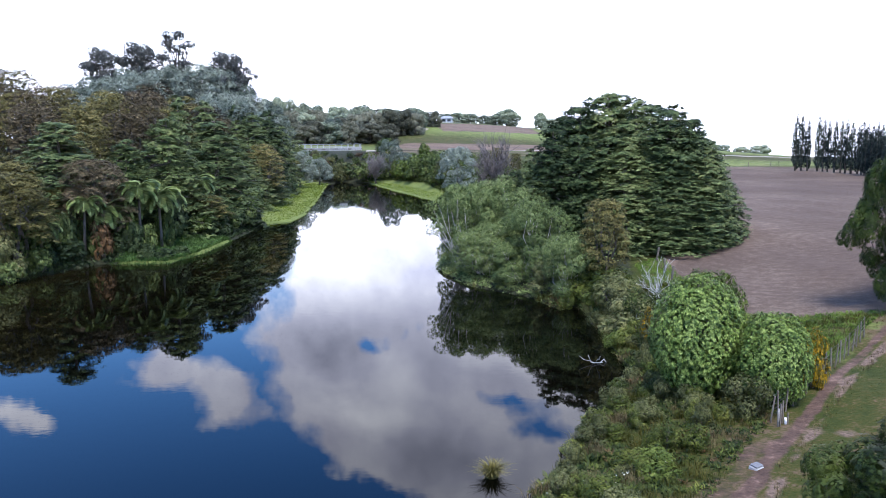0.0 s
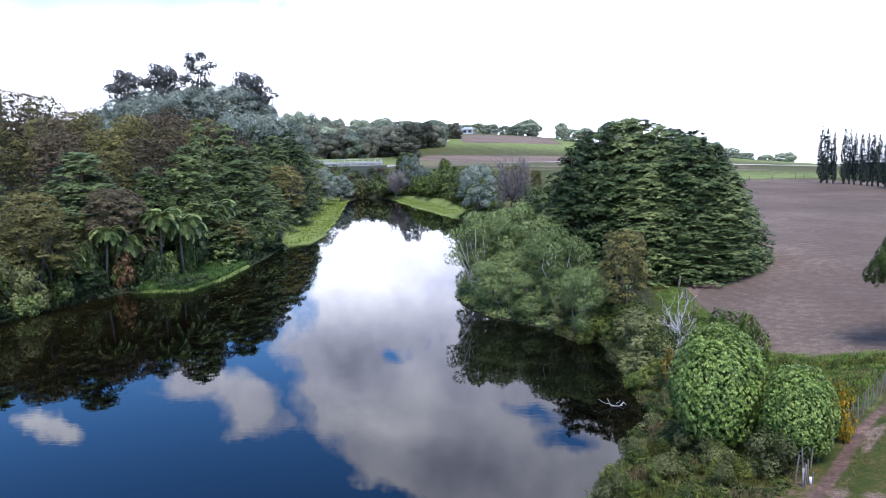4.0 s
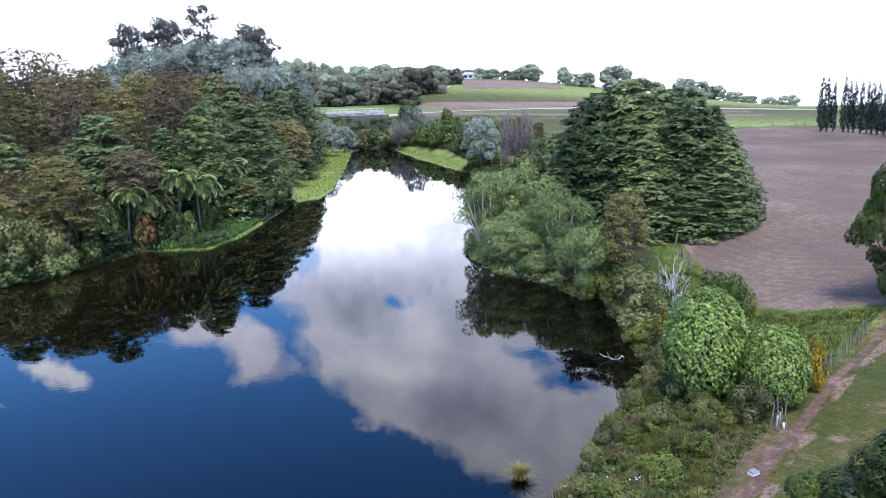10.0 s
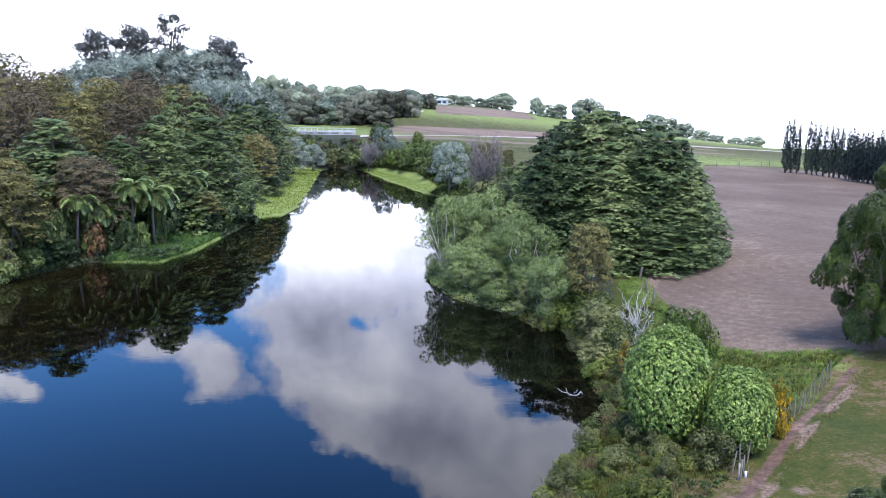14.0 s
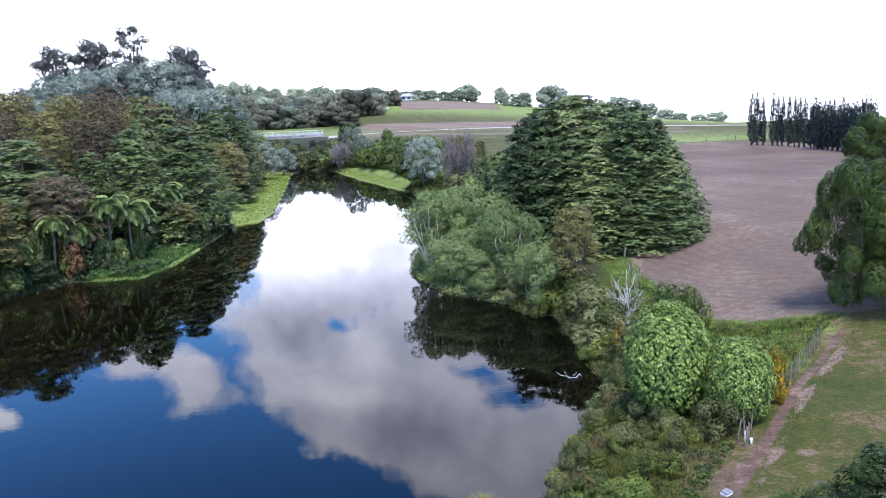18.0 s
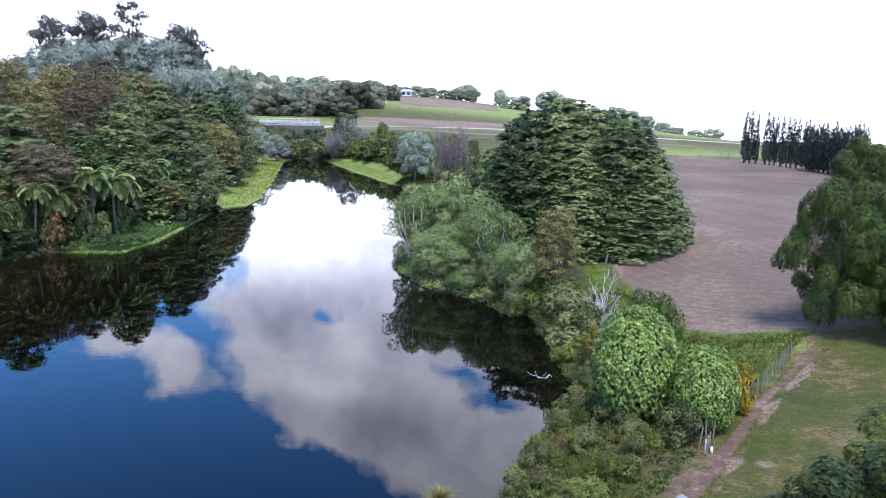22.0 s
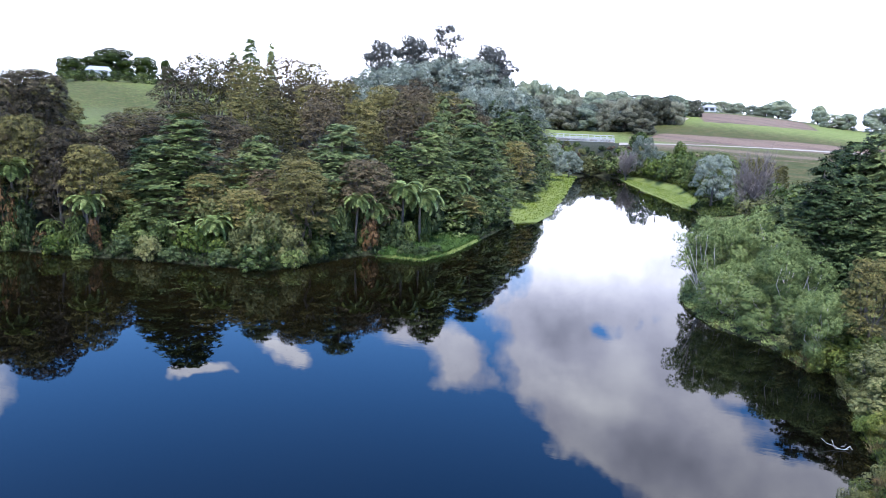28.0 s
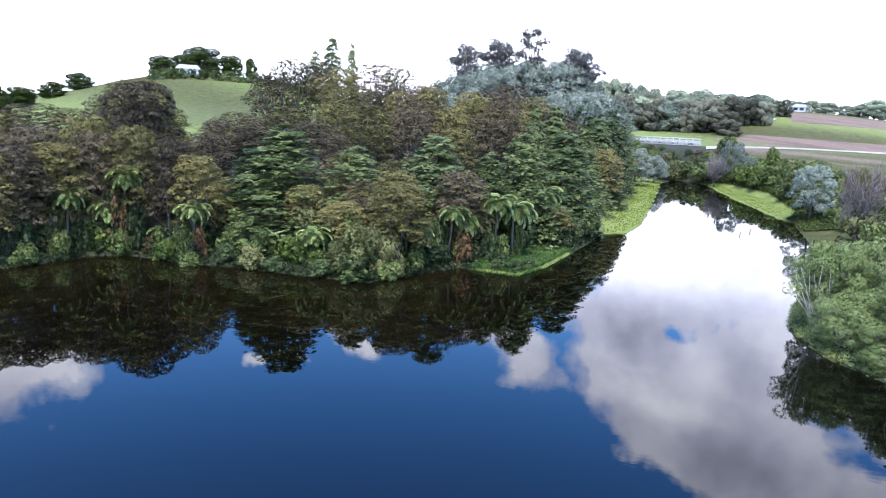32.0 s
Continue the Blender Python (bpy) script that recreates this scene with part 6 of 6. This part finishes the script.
part("cover", box_mesh("lid_cover", (0.27, 0.21, 0.05), M_LID, 0.015, (0, 0, 0.078)), lid, "pale worn cover plate")


def blades(n, h, w, spread, r, lean=0.5):
    """Arching grass blades from one root."""
    Q = []
    for i in range(n):
        a, l = r.uniform(0, 6.28), r.uniform(0.1, lean)
        hh = h * r.uniform(0.6, 1.1)
        o = np.array((math.cos(a), math.sin(a), 0))
        sd = np.array((-math.sin(a), math.cos(a), 0)) * w / 2
        p0 = o * r.uniform(0, spread)
        p1 = p0 + o * l * hh * 0.35 + np.array((0, 0, hh * 0.6))
        p2 = p0 + o * l * hh + np.array((0, 0, hh * (1 - 0.35 * l)))
        Q.append([p0 - sd, p0 + sd, p1 + sd * 0.8, p1 - sd * 0.8])
        Q.append([p1 - sd * 0.8, p1 + sd * 0.8, p2 + sd * 0.15, p2 - sd * 0.15])
    return np.array(Q)


tus = tagged(new("tussock"), "straw-coloured grass tussock standing in the shallow water", "grass tussock")
tus.location = (1.3, 22.15, -0.1)
rt = np.random.default_rng(171)
part("blade_clump", quads_mesh("tussock_blades", blades(420, 0.62, 0.018, 0.16, rt, 1.1), M_TUSSOCK), tus)
part("root", tubes_mesh("tussock_root", [([(0, 0, -0.3), (0, 0, 0.02), (0, 0, 0.16)], [0.25, 0.24, 0.1])], M_GRASS_DRY, 10), tus)

gorse = make_shrub(175, M_GORSE, "gorse bush covered in yellow flowers beside the fence", "gorse_bush", dens=60.0, size=0.10)
stand_at(gorse, USED, 12.25, 26.5, 3.1, 0.52, 2.0, 1.25)
stand_at(gorse, USED, 8.9, 34.2, 2.1, 0.45, 2.0, 1.25)

# branches that stick out of the water
stick = tagged(new("fallen_branch"), "bare pale branch lying half in the water", "branch")
part("limb", tubes_mesh("stick", [limb((6.9, 33.2, -0.2), (5.9, 32.6, 0.45), 0.03, 0.012, rt), limb((6.3, 32.8, 0.15), (6.35, 32.2, 0.5), 0.018, 0.008, rt), limb((6.6, 33.0, 0.0), (5.6, 33.0, 0.3), 0.02, 0.008, rt)], M_DEADWOOD), stick)
for x, y in [(-7.0, 104.0), (-6.0, 108.0)]:
    sk = tagged(new("water_stake"), "dark wooden stake standing in the lake", "stake", "stakes in the lake")
    part("shaft", tubes_mesh("stake", [limb((x, y, -0.6), (x + 0.05, y, 0.45), 0.08, 0.06, rt, 0.0)], M_BARK), sk)


# ---- ground cover ----
def cover_stuff(name, label, tmpls, pts, sizes, mat, seed):
    r = np.random.default_rng(seed)
    pts = np.asarray(pts)
    z = ground_z(pts[:, 0], pts[:, 1])
    P = np.column_stack([pts, z - 0.02])
    a = r.uniform(0, 6.28, len(P))
    X = np.column_stack([np.cos(a), np.sin(a), np.zeros(len(P))])
    N = np.tile((0.0, 0.0, 1.0), (len(P), 1)) + r.normal(size=P.shape) * 0.12
    pick = r.integers(0, len(tmpls), len(P))
    Q = [scatter(tm, P[pick == k], X[pick == k], N[pick == k], sizes[pick == k]) for k, tm in enumerate(tmpls) if (pick == k).any()]
    return tagged(new(name, quads_mesh(name, np.concatenate(Q), mat)), label, "grass", kind="stuff")


def points_where(n, x0, x1, y0, y1, test, seed):
    r = np.random.default_rng(seed)
    p = np.column_stack([r.uniform(x0, x1, n), r.uniform(y0, y1, n)])
    return p[test(p[:, 0], p[:, 1])]


TRACK_FAR = [(-2.0, 4.0)] + TRACK + [(22.0, 36.0)]


def beyond_track(x, y):
    """How far a point lies on the lake's side of the track."""
    best, side = np.full(np.shape(x), 1e9), np.zeros(np.shape(x))
    for (ax, ay), (bx, by) in zip(TRACK_FAR, TRACK_FAR[1:]):
        dx, dy = bx - ax, by - ay
        k = np.clip(((x - ax) * dx + (y - ay) * dy) / (dx * dx + dy * dy), 0, 1)
        d = np.hypot(x - ax - k * dx, y - ay - k * dy)
        s = np.sign(dx * (y - ay) - dy * (x - ax))
        side = np.where(d < best, s, side)
        best = np.minimum(best, d)
    return best * side


rg = np.random.default_rng(181)
GRASS_T = [blades(6, 1.0, 0.06, 0.4, rg, 0.9), blades(5, 1.0, 0.05, 0.45, rg, 1.2)]
MARSH_T = [blades(3, 1.0, 0.14, 0.5, rg, 0.9)]
LAWN_T = [blades(3, 1.0, 0.16, 0.4, rg, 0.9)]
WEED_T = [tuft(9, 0.5, 0.16, rg, 0.5), tuft(8, 0.6, 0.14, rg, 0.8)]


def on_bank(x, y):
    s = poly_signed(x, y, SHORE)
    return (s > -0.15) & (beyond_track(x, y) > 0.75) & (poly_signed(x, y, FIELD) > 0.6) & (x < 21)


bank = points_where(60000, -3, 21, 8, 46, on_bank, 191)
bn = np.array([noise.noise((x * 0.6, y * 0.6, 0)) + 0.5 * noise.noise((x * 2.1, y * 2.1, 3)) for x, y in bank])
sz = np.random.default_rng(192).uniform(0.16, 0.42, len(bank))
near_water = np.exp(-np.maximum(poly_signed(bank[:, 0], bank[:, 1], SHORE), 0) / 2.5)
sz *= 0.75 + 0.5 * near_water
green, dry, weed = bn > 0.16, bn < -0.44, (bn >= -0.44) & (bn <= 0.16)
cover_stuff("bank_grass", "rough green grass on the lake bank", GRASS_T, bank[green], sz[green], M_GRASS, 193)
cover_stuff("dry_grass", "dry straw-coloured grass on the lake bank", GRASS_T, bank[dry], sz[dry] * 0.9, M_GRASS_DRY, 194)
rusty = weed & (np.random.default_rng(224).random(len(bank)) < 0.16) & (np.sin(bank[:, 0] * 1.3) + np.sin(bank[:, 1] * 0.9) > 0.3)
weed &= ~rusty
cover_stuff("rusty_weeds", "rusty brown dying weeds on the lake bank", WEED_T, bank[rusty], sz[rusty], M_RUST, 225)
cover_stuff("bank_weeds", "leafy green weeds on the lake bank", WEED_T, bank[weed], sz[weed], M_SHRUB, 195)
lawn = points_where(13000, 3, 26, 8, 36, lambda x, y: (beyond_track(x, y) < -0.5) & (poly_signed(x, y, SHORE) > 2), 196)
cover_stuff("lawn_grass", "short patchy lawn grass", LAWN_T, lawn, np.random.default_rng(197).uniform(0.03, 0.08, len(lawn)), M_GRASS, 198)
verge = points_where(9000, 4, 20, 13, 34, lambda x, y: (np.abs(np.abs(beyond_track(x, y)) - 0.5) < 0.2) & ((beyond_track(x, y) < 0) | (x + y > 40)), 199)
cover_stuff("track_edge_grass", "dry grass along the track edge", GRASS_T, verge, np.random.default_rng(200).uniform(0.08, 0.2, len(verge)), M_GRASS_DRY, 201)
strip = points_where(34000, 11, 21, 28, 53, lambda x, y: (poly_signed(x, y, FRESH_GRASS) < 0.2) & (beyond_track(x, y) > 0.7), 215)
cover_stuff("field_edge_grass", "long fresh green grass along the ploughed field", GRASS_T, strip, np.random.default_rng(216).uniform(0.08, 0.2, len(strip)), M_GRASS_FRESH, 217)
skirt = points_where(22000, -3, 10, 36, 80, lambda x, y: (poly_signed(x, y, SHORE) > -0.7) & (poly_signed(x, y, SHORE) < 1.3), 218)
cover_stuff("willow_skirt", "low willow shoots and weeds hanging over the waterline", WEED_T, skirt, np.random.default_rng(219).uniform(0.2, 0.5, len(skirt)), M_WILLOW, 220)
scrub = points_where(30000, -24, 10, 112, 192, lambda x, y: (poly_signed(x, y, SHORE) > 0.2) & (poly_signed(x, y, SHORE) < 15) & (poly_signed(x, y, SPIT_C) > 0.3) & (x > -22 + (190 - y) * 0.1), 226)
cover_stuff("far_bank_scrub", "rough green scrub on the far bank", WEED_T, scrub, np.random.default_rng(227).uniform(0.5, 1.1, len(scrub)), M_SHRUB, 228)
# marsh grass on the spits
def marsh_points(n, zone, seed):
    xs, ys = [p[0] for p in zone], [p[1] for p in zone]
    return points_where(n, min(xs) - 1, max(xs) + 1, min(ys) - 1, max(ys) + 1, lambda x, y: (poly_signed(x, y, zone) < 0.7) & (poly_signed(x, y, SHORE) > -0.4), seed)


spit = marsh_points(15000, SPIT_A, 202)
cover_stuff("marsh_grass", "green marsh grass on a low spit", MARSH_T, spit, np.random.default_rng(203).uniform(0.2, 0.42, len(spit)), M_GRASS_SPIT, 204)
spit = np.concatenate([marsh_points(22000, SPIT_B, 207), marsh_points(13000, SPIT_C, 208)])
cover_stuff("lime_grass", "bright lime green marsh grass along the water's edge", MARSH_T, spit, np.random.default_rng(209).uniform(0.14, 0.3, len(spit)), M_GRASS_LIME, 210)
flo = points_where(900, -1, 8, 15, 22, lambda x, y: (poly_signed(x, y, SHORE) > 0.1) & (poly_signed(x, y, SHORE) < 2.6) & (y < 21.5), 205)
cover_stuff("white_flowers", "white flower spikes at the water's edge", [tuft(6, 0.35, 0.25, rg, 0.8) + np.array((0, 0, 1.0))], flo[:90], np.full(90, 0.15), M_FLOWER, 206)
# low bushes along the near bank
r6 = np.random.default_rng(211)
nb = points_where(900, 1, 14, 12, 44, lambda x, y: on_bank(x, y) & (poly_signed(x, y, SHORE) < 5) & (poly_signed(x, y, BARE_PATCH) > 0.5), 212)[:150]
for x, y in nb:
    if math.hypot(x - 8, y - 20.5) < 1.2:
        continue
    stand_at(SHRN[int(r6.choice([0, 1, 0, 1, 0, 2]))], USED, x, y, gz(x, y) + r6.uniform(0.25, 0.85), r6.uniform(0.3, 0.7), 2.0, 1.25)

# leafy fringe on the bush shore
fringe = points_where(42000, -62, -18, 36, 94, lambda x, y: (poly_signed(x, y, SHORE) > -0.7) & (poly_signed(x, y, SHORE) < 2.4) & (poly_signed(x, y, SPIT_A) > 0.3) & (poly_signed(x, y, SPIT_B) > 0.3), 221)
cover_stuff("shore_fringe", "low leafy ferns and weeds overhanging the bush shore", WEED_T, fringe, np.random.default_rng(222).uniform(0.35, 0.85, len(fringe)), M_SHRUB_DARK, 223)
# hedge on the pasture hill
for k in range(14):
    u = k / 13
    x, y = -212 + 52 * u, 205 + 26 * u
    stand_at(SHR[0], USED, x, y, gz(x, y) + 3.2, 3.0, 2.0, 1.25)

# scrub that hides the banks under the bridge
for i, (x, y, top, rad) in enumerate(UNDER_BRIDGE):
    stand_at((SHR[0], SIL[0], SHR[1], SHR[4])[i % 4], USED, x, y, top, rad * 1.2, 2.0, 1.25)

for i, x in enumerate(np.linspace(-40, -16, 30)):
    y = 198.3 + 1.3 * math.sin(i * 2.3) + 0.1 * (x + 27)
    if float(poly_signed(x, y, SHORE)) > 0.8:
        stand_at((SHR[5], SHR[1], SHR[4], SHR[1], SHR[3])[i % 5], USED, x, y, min(gz(x, y) + 1.5, 7.5) + 0.3 * math.sin(i * 1.7), 1.15, 2.0, 1.25)

# patterns that found no place
for ob in [o for o in bpy.data.objects if o.name in UNITS and o.name not in USED]:
    for c in list(ob.children_recursive):
        bpy.data.objects.remove(c)
    bpy.data.objects.remove(ob)
